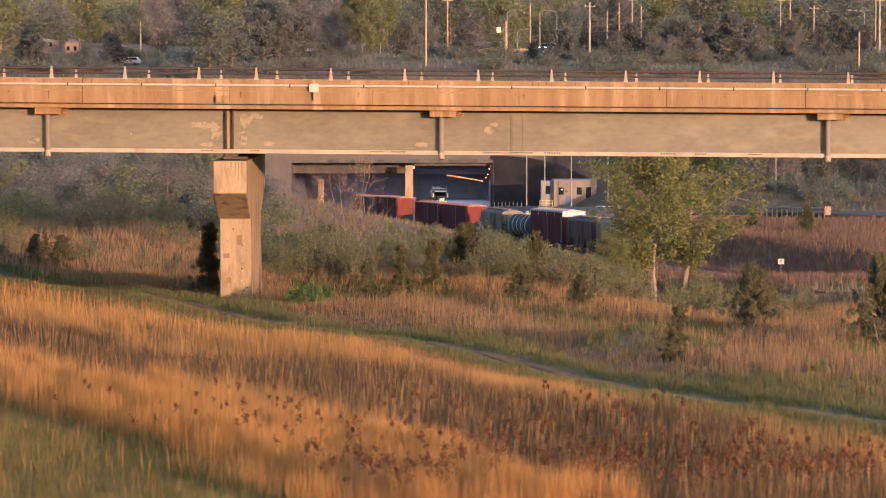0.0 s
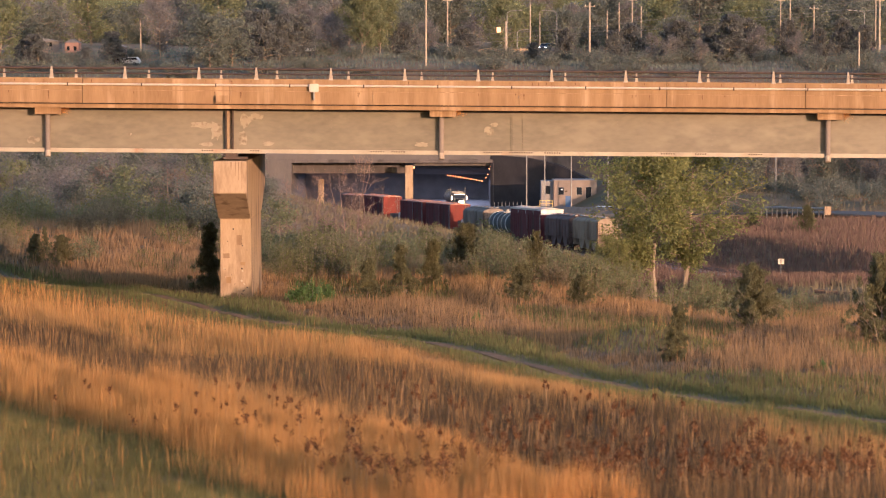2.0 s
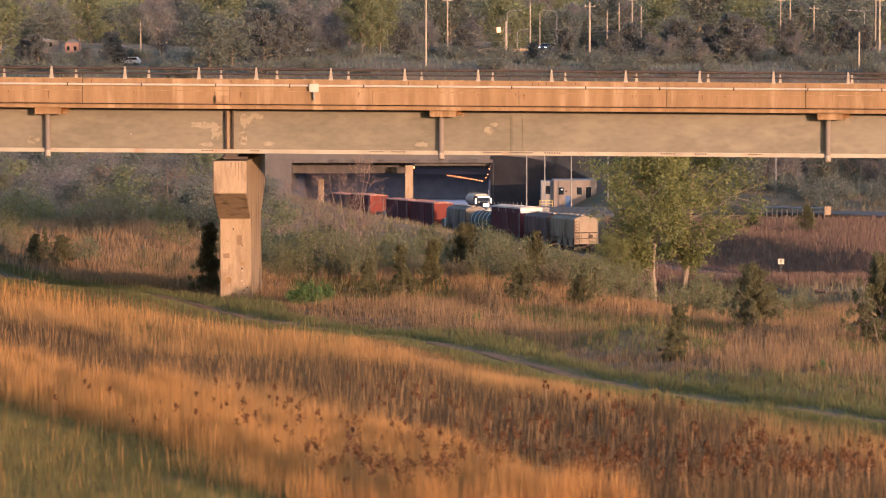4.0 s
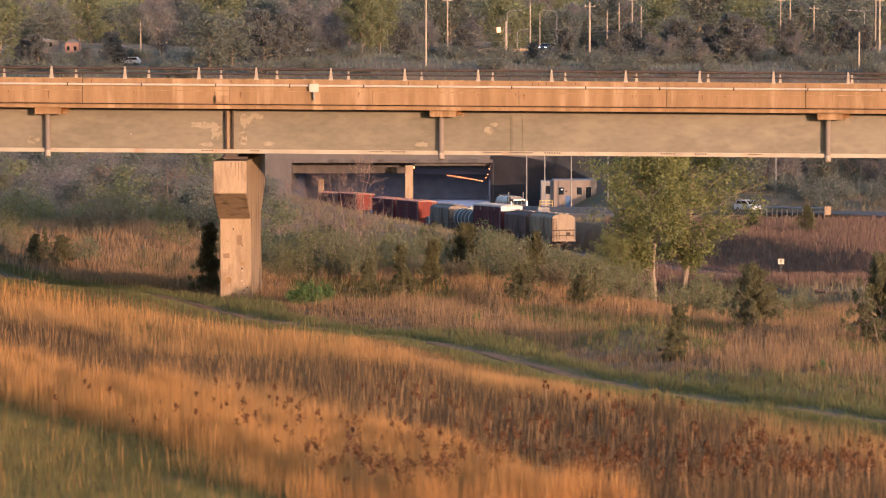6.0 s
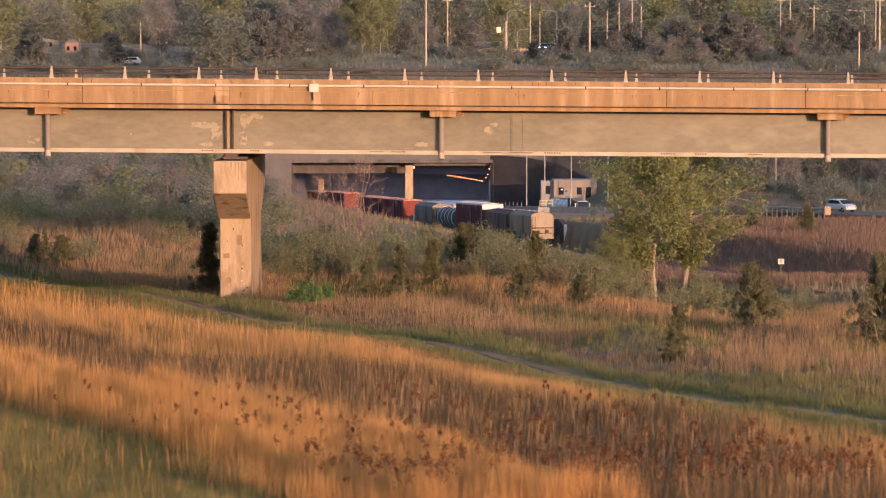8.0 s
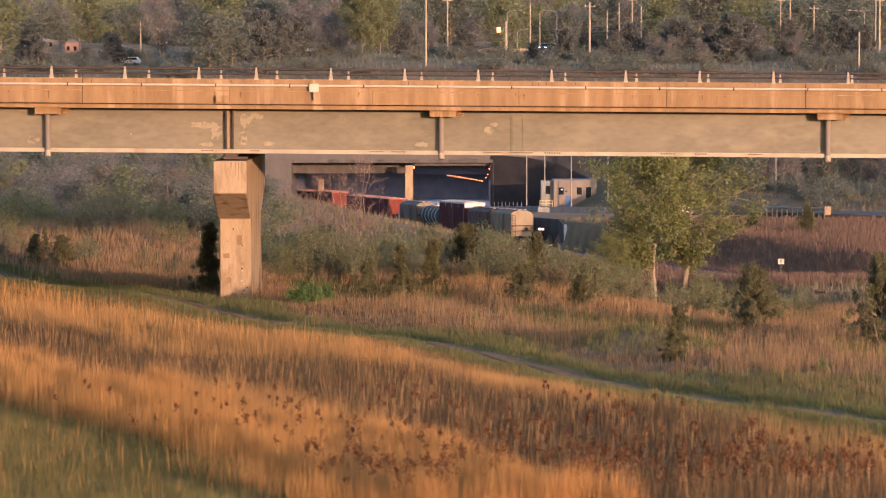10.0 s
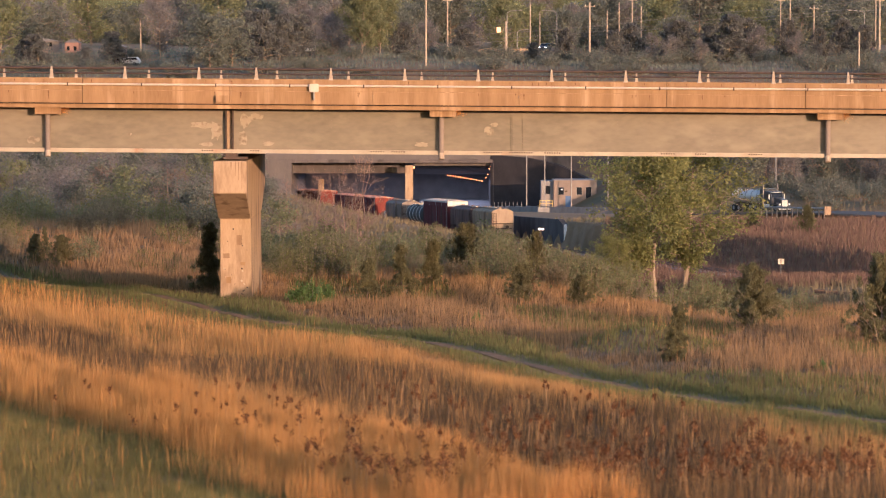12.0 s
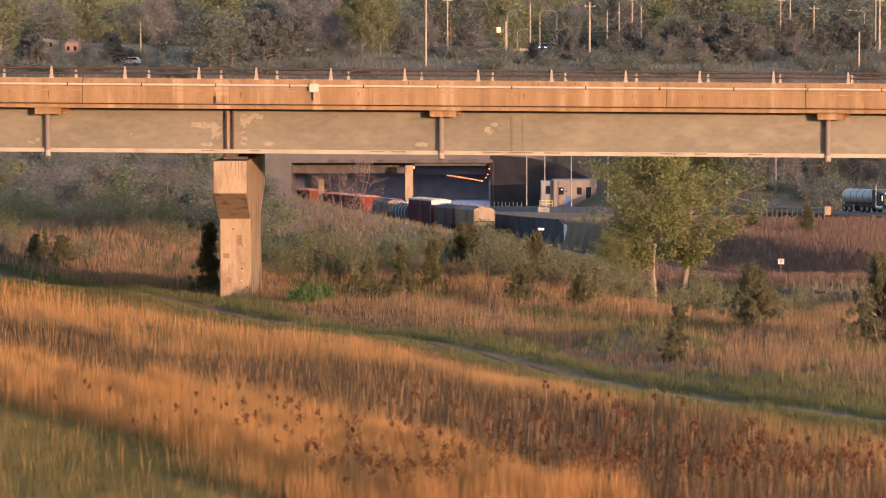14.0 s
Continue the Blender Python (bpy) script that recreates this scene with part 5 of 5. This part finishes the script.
blades("russet_grass", GRASS_RED, 190000, lambda x, d, r: red_zone(x, d, r) & ~mound(x, d) & ~((np.sin(x * 0.5 + d * 0.19) + np.sin(d * 0.13 - x * 0.31) > 0.35) & (r < 0.7)), 0.12, 0.52, 0.006, "russet dry grass below the path", 65, 200, near=0.9, seed=4, clump=0.95, short=beyond_path, pool=6)
blades("verge_grass", GRASS_GREEN, 60000, verge_zone, 0.1, 0.3, 0.009, "short green grass along the footpath", 60, 200, near=1.0, seed=5, clump=0.1, pool=16, short=lambda x, d: 0.35 + 0.65 * smooth((np.abs(off_path(x, d)) - 0.25) / 0.7))
blades("lawn_dry_grass", GRASS_GOLD, 14000, lambda x, d, r: lawn_zone(x, d, r) & (r < smooth((d - 60) / 14)), 0.08, 0.24, 0.007, "thin dry grass among the green", 56, 95, near=1.0, seed=27, clump=0.5, pool=12)
blades("lawn_stalks", GRASS_STRAW, 900, lawn_zone, 0.3, 0.75, 0.008, "scattered straw stalks in the green grass", 52, 82, near=1.0, seed=26, clump=0.9)
blades("green_grass", LAWN, 130000, lawn_zone, 0.08, 0.28, 0.009, "soft green grass in the foreground", 52, 92, near=1.0, seed=6, clump=0.1, pool=8)
blades("mixed_weeds", GRASS_DARK, 210000, lambda x, d, r: shade_band(x, d, r) | (straw_zone(x, d, r) & (r < 0.35) & (np.sin(x * 2.7 + d * 1.1) + np.sin(d * 1.9 - x) > -0.3)) | (gold_zone(x, d, r) & ~lawn_zone(x, d, r) & (r < 0.1 + 0.3 * (np.sin(x * 1.1 + 0.5 * d) + np.sin(d * 0.37 - x * 0.6) > 0.6) + 0.3 * smooth((-x - 3) / 6))) | (red_zone(x, d, r) & (r < 0.3)), 0.2, 0.6, 0.009, "dull brown weeds among the grass and in its painted shade band", 55, 190, near=1.0, seed=7, clump=0.5, pool=8, short=lambda x, d: 0.55 + 0.45 * shade_band(x, d, 0.5))
blades("green_tufts", GRASS_GREEN, 140000, lambda x, d, r: ((off_path(x, d) < -1) & (off_path(x, d) > -4.5) & (x > 4)) | ((off_path(x, d) < -1) & (off_path(x, d) > -9) & (x < -3) & (r < 0.8)) | (red_zone(x, d, r) & (np.sin(x * 0.5 + d * 0.19) + np.sin(d * 0.13 - x * 0.31) > 0.25)) | (mound(x, d) & (r < 0.9)), 0.1, 0.34, 0.010, "green spring grass tufts in the field", 58, 190, near=1.0, seed=9, clump=0.4)
def rough_zone(x, d, r):
    return (np.abs(x - track_x(d)) > 5.6) & (np.abs(x - np.interp(d, ROAD_D, ROAD_X)) > 8)


blades("rough_grass", ROUGH, 90000, lambda x, d, r: rough_zone(x, d, r) & ~((d > 468) & (x > track_x(d)) & (x < np.interp(d, ROAD_D, ROAD_X))), 0.3, 0.9, 0.02, "rough olive-tan grass on the cutting banks", 225, 540, near=1.0, seed=21, clump=0.6)
blades("far_grass", LEAF_HAZE, 32000, lambda x, d, r: d > 680, 0.4, 1.1, 0.03, "rough grass on the far bank", 680, 830, near=1.0, seed=22, clump=0.6)
blades("far_reeds", REED, 75000, lambda x, d, r: (x > 18 + (d - 330) * 0.03) & (d < 448), 0.5, 1.3, 0.02, "red-brown reeds on the flat ground", 306, 475, near=1.0, seed=8, clump=0.6)


def seed_weeds():
    """Tall dead weeds with dark seed heads, standing singly in the near grass."""
    rng = np.random.default_rng(17)
    k = 1100
    d = 57 + 22 * rng.random(k) ** 1.9
    x = (rng.random(k) * 2 - 1) * (0.14 * d)
    ok = (off_path(x, d) < -6.0) & (off_path(x, d) > -17.0 + rng.normal(0, 0.8, k)) & (np.sin(x * 1.9 + 0.7 * d) + np.sin(d * 1.3 - x * 0.8) > -0.3)
    x, d = x[ok], d[ok]
    k = len(x)
    h = 0.45 + 0.5 * rng.random(k)
    z = land(x, d)
    base = np.stack([x, d, z], 1)
    tip = base + np.stack([rng.normal(0, 0.07, k), rng.normal(0, 0.07, k), h], 1)
    side = np.stack([np.full(k, 0.005), np.zeros(k), np.zeros(k)], 1)
    tagged(new("weed_stalks", raw_mesh("weed_stalks", np.stack([base - side, base + side, tip + side, tip - side], 1), 4, GRASS_RED)), "thin brown stalks of dead weeds", "weed", kind="stuff")
    n = 40
    c = np.repeat(tip, n, axis=0)
    size = np.repeat((0.5 + 0.9 * rng.random(k)) * np.interp(d, [58, 68, 80], [1.5, 1.0, 0.75]), n)[:, None]
    c = c + rng.normal(0, 1, (k * n, 3)) * np.array([0.027, 0.027, 0.045]) * size
    u = rng.normal(0, 1, (k * n, 3))
    u /= np.linalg.norm(u, axis=1, keepdims=True)
    w = np.cross(u, rng.normal(0, 1, (k * n, 3)))
    w /= np.linalg.norm(w, axis=1, keepdims=True)
    tagged(new("seed_heads", raw_mesh("seed_heads", np.stack([c - u * 0.024, c + w * 0.02, c + u * 0.024, c - w * 0.02], 1), 4, SEED)), "dark brown seed heads of dead weeds", "weed", kind="stuff")


seed_weeds()


# ---- the road's furniture, the service building and the far bank ----
def service_building():
    root = thing("service_building", pose(0, 0, 0), "small tan flat-roofed service building with a blue door", "building")
    x0, x1, y0, y1, z0, z1 = 18.9, 26.2, 574.0, 581.0, -13.6, -8.5
    part("wall", box(x0, x1, y0, y1, z0, z1), BUILDING, root)
    part("roof", box(x0 - 0.12, x1 + 0.12, y0 - 0.12, y1 + 0.12, z1, z1 + 0.14), OLD_CONCRETE, root)
    part("annexe", box(x0 - 2.1, x0 - 0.01, y0 + 1.2, y1, z0, z1 - 0.1), OLD_CONCRETE, root)
    part("annexe_window", box(x0 - 1.35, x0 - 0.55, y0 + 1.17, y0 + 1.22, -10.8, -9.45), WINDOW, root)
    for a, b, lo, hi in ((19.7, 20.6, -10.9, -9.65), (22.8, 23.7, -10.9, -9.65), (24.4, 25.3, -11.6, -9.6)):
        w = part("window", box(a - 0.07, b + 0.07, y0 - 0.05, y0 + 0.02, lo - 0.07, hi + 0.07), OLD_CONCRETE, root)
        part("pane", box(a, b, y0 - 0.06, y0 - 0.045, lo, hi), WINDOW, w)
    part("door", box(20.9, 21.95, y0 - 0.06, y0 + 0.02, -13.4, -11.1, 0.01), BLUE, root, "blue painted door")
    part("wall_lamp", box(20.2, 20.36, y0 - 0.14, y0 - 0.065, -10.1, -9.94), HEAD, root)
    part("wall_box", box(20.85, 21.2, y0 - 0.12, y0, -10.45, -10.2), DARK_STEEL, root)
    return root


service_building()
tagged(part("yard", box(17.4, 33.0, 572.0, 588.0, -15.0, -13.45), ROAD), "paved yard round the service building", "yard", kind="structure")
# concrete parapet on the railway side of the road
parapet = thing("parapet_wall", pose(0, 0, 0), "pale grey concrete parapet wall along the road", "wall", kind="structure")
edge = []
for d in np.linspace(574, 506, 21):
    x = float(np.interp(d, ROAD_D, ROAD_X))
    dx = float(np.interp(d - 4, ROAD_D, ROAD_X) - np.interp(d + 4, ROAD_D, ROAD_X))
    t = Vector((dx, -8, 0)).normalized()
    edge.append((x + t.y * 6.6, d - t.x * 6.6))
for k, (a, b) in enumerate(zip(edge, edge[1:])):
    mid, run = Vector(((a[0] + b[0]) / 2, (a[1] + b[1]) / 2, 0)), Vector((b[0] - a[0], b[1] - a[1], 0))
    top = float(np.interp(mid.y, [504, 516, 531, 550, 570], [-10.5, -10.75, -11.15, -12.0, -13.4]))
    panel = part("parapet_panel", box(-run.length / 2 + 0.015, run.length / 2 - 0.015, -0.18, 0.18, -3.4, 0.0, 0.03), OLD_CONCRETE, parapet, "", Matrix.Translation((mid.x, mid.y, top)) @ Matrix.Rotation(math.atan2(run.y, run.x), 4, "Z"))


def guard_frame(x0, x1, d, z, mat, name, label):
    root = thing(name, pose(0, 0, 0), label, "railing")
    n = max(2, int((x1 - x0) / 1.0) + 1)
    for k in range(n):
        x = x0 + (x1 - x0) * k / (n - 1)
        part("post", box(x - 0.045, x + 0.045, d - 0.045, d + 0.045, z, z + 1.1), mat, root)
    for h in (1.05, 0.55):
        part("bar", box(x0, x1, d - 0.05, d + 0.05, z + h, z + h + 0.07), mat, root)
    return root


guard_frame(15.2, 17.2, 528.0, -11.2, YELLOW, "safety_railing", "yellow steel safety railing on the parapet")
tagged(part("railing_plinth", box(14.9, 17.5, 527.4, 528.6, -14.2, -11.2), OLD_CONCRETE), "concrete plinth under the yellow railing", "plinth", kind="structure")
for k in range(8):
    f = 7.6 + 0.42 * k
    a, b = edge[int(f)], edge[int(f) + 1]
    x, y = a[0] + (b[0] - a[0]) * (f % 1), a[1] + (b[1] - a[1]) * (f % 1)
    z = float(np.interp(y, [504, 516, 531, 550, 570], [-10.5, -10.75, -11.15, -12.0, -13.4]))
    tagged(part("fence_post", rod((x, y, z - 0.1), (x, y, z + 0.75), 0.045, n=5), GALV), "grey steel fence post on the parapet", "fence post", group="parapet fence posts")


def lamp_post(x, d, z0, z1, r, mat, label, arm=0.0, name="lamp_post"):
    root = thing(name, pose(0, 0, 0), label, "pole")
    part("pole", rod((x, d, z0 - 0.4), (x, d, z1), r, r * 0.7, n=8), mat, root)
    if arm:
        bm = bmesh.new()
        pts = [(x, d, z1 - 0.05), (x + arm * 0.3, d, z1 + 0.5), (x + arm, d, z1 + 0.7)]
        for a, b in zip(pts, pts[1:]):
            bm = merge(bm, rod(a, b, r * 0.55, n=6))
        part("arm", bm, mat, root)
        part("lamp_head", box(min(x + arm, x + arm * 1.35), max(x + arm, x + arm * 1.35), d - 0.15, d + 0.15, z1 + 0.62, z1 + 0.78, 0.03), GALV, root)
    return root


for bearing, d in ((932, 560), (964, 535), (1011, 566), (1076, 560), (1373, 540)):
    x = seen(bearing, d)
    lamp_post(x, d, float(land(x, d)), float(land(x, d)) + 11.0, 0.12, GALV, "tall grey steel lamp post beside the road", 1.5 if bearing > 1000 else -1.5)
# end of the retaining wall, with its white marker post and two signal lamps
tagged(part("marker_post", box(16.35, 16.75, 454.3, 454.7, -13.9, -10.6, 0.02), WHITE_PAINT), "white marker post at the end of the wall", "post")
for x, d, z in ((13.1, 449, -11.0), (-4.6, 455, -11.6)):
    g = thing("track_signal", pose(x, d, z), "low railway signal with a lit white lamp", "signal")
    part("signal_post", box(-0.06, 0.06, -0.05, 0.05, -2.2, 0.0), DARK_STEEL, g)
    part("signal_box", box(-0.45, 0.45, 0.0, 0.2, -0.2, 0.25, 0.02), DARK_STEEL, g)
    for s in (-0.2, 0.2):
        part("signal_lamp", box(s - 0.15, s + 0.15, -0.04, 0.01, -0.06, 0.14, 0.02), HEAD, g)
# box-beam guard rail along the road
for d0, d1 in ((485, 470.5),):
    root = thing("guard_rail", pose(0, 0, 0), "grey steel guard rail with pale posts along the road", "guard rail")
    pts = []
    for d in np.linspace(d0, d1, 13):
        x = float(np.interp(d, ROAD_D, ROAD_X))
        dx = float(np.interp(d - 1, ROAD_D, ROAD_X) - np.interp(d + 1, ROAD_D, ROAD_X))
        t = Vector((dx, -2, 0)).normalized()
        pts.append((x + t.y * 6.3, d - t.x * 6.3, float(np.interp(d, ROAD_D, ROAD_Z)) + 0.05))
    for a in pts:
        part("post", box(a[0] - 0.08, a[0] + 0.08, a[1] - 0.08, a[1] + 0.08, a[2] - 0.8, a[2] + 0.55), POST, root)
    for a, b in zip(pts, pts[1:]):
        part("beam", rod((a[0], a[1] - 0.1, a[2] + 0.7), (b[0], b[1] - 0.1, b[2] + 0.7), 0.14, n=6), GALV, root)
    e = pts[-1]
    part("terminal", box(e[0], e[0] + 0.9, e[1] - 0.3, e[1] + 0.1, e[2] - 0.2, e[2] + 1.0, 0.05), CONCRETE, root)
# near road with a low barrier, and the round-cornered sign
rr = thing("road_barrier", pose(0, 0, 0), "low concrete barrier with dark rail beside a pale road", "barrier")
for k in range(8):
    x, y = 31.4 + k * 0.9, 284.0 - k * 1.6
    part("barrier_block", box(x, x + 0.93, y, y + 0.4, -10.2, -8.85, 0.02), CONCRETE, rr)
    part("barrier_rail", box(x, x + 0.93, y - 0.2, y - 0.08, -8.7, -8.35), DARK_STEEL, rr)
bd = np.linspace(256, 280, 14)
ribbon("side_road", material("pale_worn_asphalt", (0.22, 0.19, 0.17), (0.30, 0.27, 0.24), 0.5, 0.9), bd, 33 + (294 - bd) * 0.3, 3.0, 0.1, "pale worn side road", "road")
sg = thing("road_sign", pose(seen(1383, 325), 325, -8.3), "white roadside sign on a thin post", "sign")
part("sign_panel", box(-0.3, 0.3, -0.03, 0.0, -0.26, 0.26, 0.01), CONDUIT, sg)
part("sign_mark", box(-0.04, 0.04, -0.045, -0.032, -0.2, 0.22), DARK_STEEL, sg)
part("sign_post", rod((0, 0.04, -2.0), (0, 0.04, 0.3), 0.04, n=6), GALV, sg)
# parked cars beside the building
CAR_DARK = material("dark_car_paint", (0.03, 0.03, 0.035), (0.05, 0.05, 0.055), 2, 0.3)
CAR_RED = material("red_car_body_paint", (0.28, 0.06, 0.04), (0.33, 0.08, 0.05), 2, 0.35)
for bearing, d, mat, label in ((1086, 576, CAR_DARK, "dark parked car in the yard"), (1128, 574, CAR_RED, "red parked car in the yard")):
    c = silver_van("parked_car", mat, label)
    c.matrix_basis = pose(seen(bearing, d), d, -13.45 if bearing < 1100 else float(land(seen(bearing, d), d)) + 0.02, 0, 0, 70)


def utility_pole(bearing, d, top, base, r=0.16, arm=True, label="weathered wooden utility pole on the far bank"):
    x = seen(bearing, d)
    z0 = float(land(x, d))
    root = thing("utility_pole", pose(0, 0, 0), label, "pole")
    part("pole", rod((x, d, min(z0, base) - 1), (x, d, top), r, r * 0.75, n=8), WOODPOLE, root)
    if arm:
        part("crossarm", box(x - 1.2, x + 1.2, d - 0.2, d - 0.08, top - 1.0, top - 0.85), WOODPOLE, root)
        for s in (-1.0, 0.0, 1.0):
            part("insulator", rod((x + s, d - 0.14, top - 0.85), (x + s, d - 0.14, top - 0.6), 0.06, n=6), WHITE_PAINT, root)
    return x, d, top - 0.6


def up(y, d):
    return 10 - (y - 128) / 5955.0 * d


poles = []
for bearing, d, yt, yb, r, arm in ((754, 705, -8, 124, 0.22, False), (1519, 705, 57, 128, 0.2, False), (1043, 760, 5, 90, 0.27, True), (792, 790, -5, 85, 0.2, True), (250, 790, 37, 78, 0.2, False),
                              (938, 840, 6, 78, 0.2, False), (1074, 850, 20, 72, 0.18, False), (1118, 900, -5, 60, 0.2, True), (1134, 900, 12, 60, 0.18, False), (1380, 880, -5, 60, 0.18, True), (1397, 860, -5, 60, 0.2, False),
                              (1439, 850, 10, 60, 0.18, True), (895, 770, 38, 97, 0.25, False), (1555, 830, -5, 60, 0.3, True), (1548, 850, 0, 60, 0.2, False), (955, 860, 22, 70, 0.15, False), (1095, 880, 5, 60, 0.15, False)):
    poles.append(utility_pole(bearing, d, up(yt, d), up(yb, d), r, arm))


def wire(a, b, sag, r=0.035):
    bm = bmesh.new()
    n = 10
    last = None
    for k in range(n + 1):
        f = k / n
        p = Vector(a).lerp(Vector(b), f) - Vector((0, 0, sag * 4 * f * (1 - f)))
        if last is not None:
            bm = merge(bm, rod(last, p, r, n=4))
        last = p
    return tagged(part("overhead_wire", bm, GALV), "thin overhead wire between utility poles", "wire", group="overhead wires")


for y0, y1, d in ((76, 42, 800), (62, 24, 805), (70, 36, 795)):
    wire((seen(840, d), d, up(y0, d)), (seen(1250, d), d, up(y1, d)), 0.6)
    wire((seen(1250, d), d, up(y1, d)), (seen(1600, d), d, up(y1 - 30, d)), 0.5)
for bearing, arm in ((897, 2.8), (985, -2.8), (1528, -3.0), (915, 2.0)):
    d = 810
    lamp_post(seen(bearing, d), d, up(95, d), up(24 if bearing != 915 else 58, d), 0.13, GALV, "curved-arm street lamp on the far road", arm, "street_lamp")
# buildings, walls and parked cars on the far bank
BRICKISH = material("faded_red_siding", (0.30, 0.16, 0.12), (0.40, 0.23, 0.18), 0.6, 0.85)
for bearing, d, y0, y1, w, mat, label in ((128, 830, 76, 97, 3.4, BRICKISH, "small red-sided house on the far bank"), (205, 770, 84, 108, 4.2, BUILDING, "low pale shed on the far bank"), (75, 840, 74, 90, 9, BUILDING, "long low pale building far off")):
    x = seen(bearing, d)
    h = thing("far_house", pose(0, 0, 0), label, "house")
    z0, z1 = up(y1, d), up(y0, d)
    part("wall", box(x - w / 2, x + w / 2, d, d + 6, min(z0, float(land(x, d))) - 0.5, z1), mat, h)
    part("roof", prism([(x - w / 2 - 0.3, z1), (x + w / 2 + 0.3, z1), (x, z1 + 0.9)], 1, d - 0.3, d + 6.3), OLD_CONCRETE, h)
    for s in (-0.25, 0.25):
        part("window", box(x + s * w - 0.35, x + s * w + 0.35, d - 0.04, d + 0.02, z0 + 1.0, z0 + 2.0), WINDOW, h)
for k in range(6):
    x0, d = seen(845 + 15 * k, 800), 800
    wl = tagged(part("barrier_panel", box(x0, x0 + 1.9, d, d + 0.25, up(100, d) - 2.0, up(87 - (k % 2), d), 0.03), CONCRETE), "pale concrete barrier panel on the far road", "barrier", group="far road barriers")
lit_car = silver_van("waiting_car", CAR_DARK, "dark car waiting with lit headlamps on the far road")
lit_car.matrix_basis = pose(seen(960, 800), 800, up(90, 800), 0, 0, 165)
for s in (-0.7, 0.7):
    part("lit_lamp", box(s - 0.16, s + 0.16, 0.03, 0.08, 0.66, 0.86, 0.02), HEAD, lit_car, "lit headlamp")
tagged(part("far_road_deck", box(seen(930, 800), seen(1020, 800), 797, 806, up(90, 800) - 4, up(90, 800)), ROAD), "raised asphalt road on the far bank", "road", kind="structure")
for bearing in (188, 212, 496, 512, 526):
    c = silver_van("parked_car", CAR_SILVER if bearing % 3 else CAR_DARK, "parked car on the far bank")
    d = 790 if bearing > 300 else 762
    x = seen(bearing, d)
    c.matrix_basis = pose(x, d, float(land(x, d)), 0, 0, 80)
tagged(part("signal_board", box(seen(879, 800), seen(886, 800), 799.8, 800.0, up(58, 800), up(49, 800), 0.03), lamp_material("orange_signal", (1.0, 0.32, 0.1), 1.2)), "small orange lit signal on the far road", "signal")


def motions():
    for car, s in TRAIN:
        walk(car, [(0.0, on_track(403.2 + s)), (14.0, on_track(403.2 + s + 5.6 * 14.0))])
    times = [0.5 * k for k in range(29)]
    walk(tractor, [(t, road_pose(t)) for t in times])
    walk(trailer, [(t, road_pose(t, 5.2)) for t in times])
    rows = []
    for t in times:
        u = 11.45 + 0.87 * (t - 6.0)
        if t < 6.0:
            u = 8.6 + 2.85 * (max(t - 2.0, 0) / 4.0) ** 1.6
        rows.append((t, road_pose(u)))
    walk(van, rows)


motions()
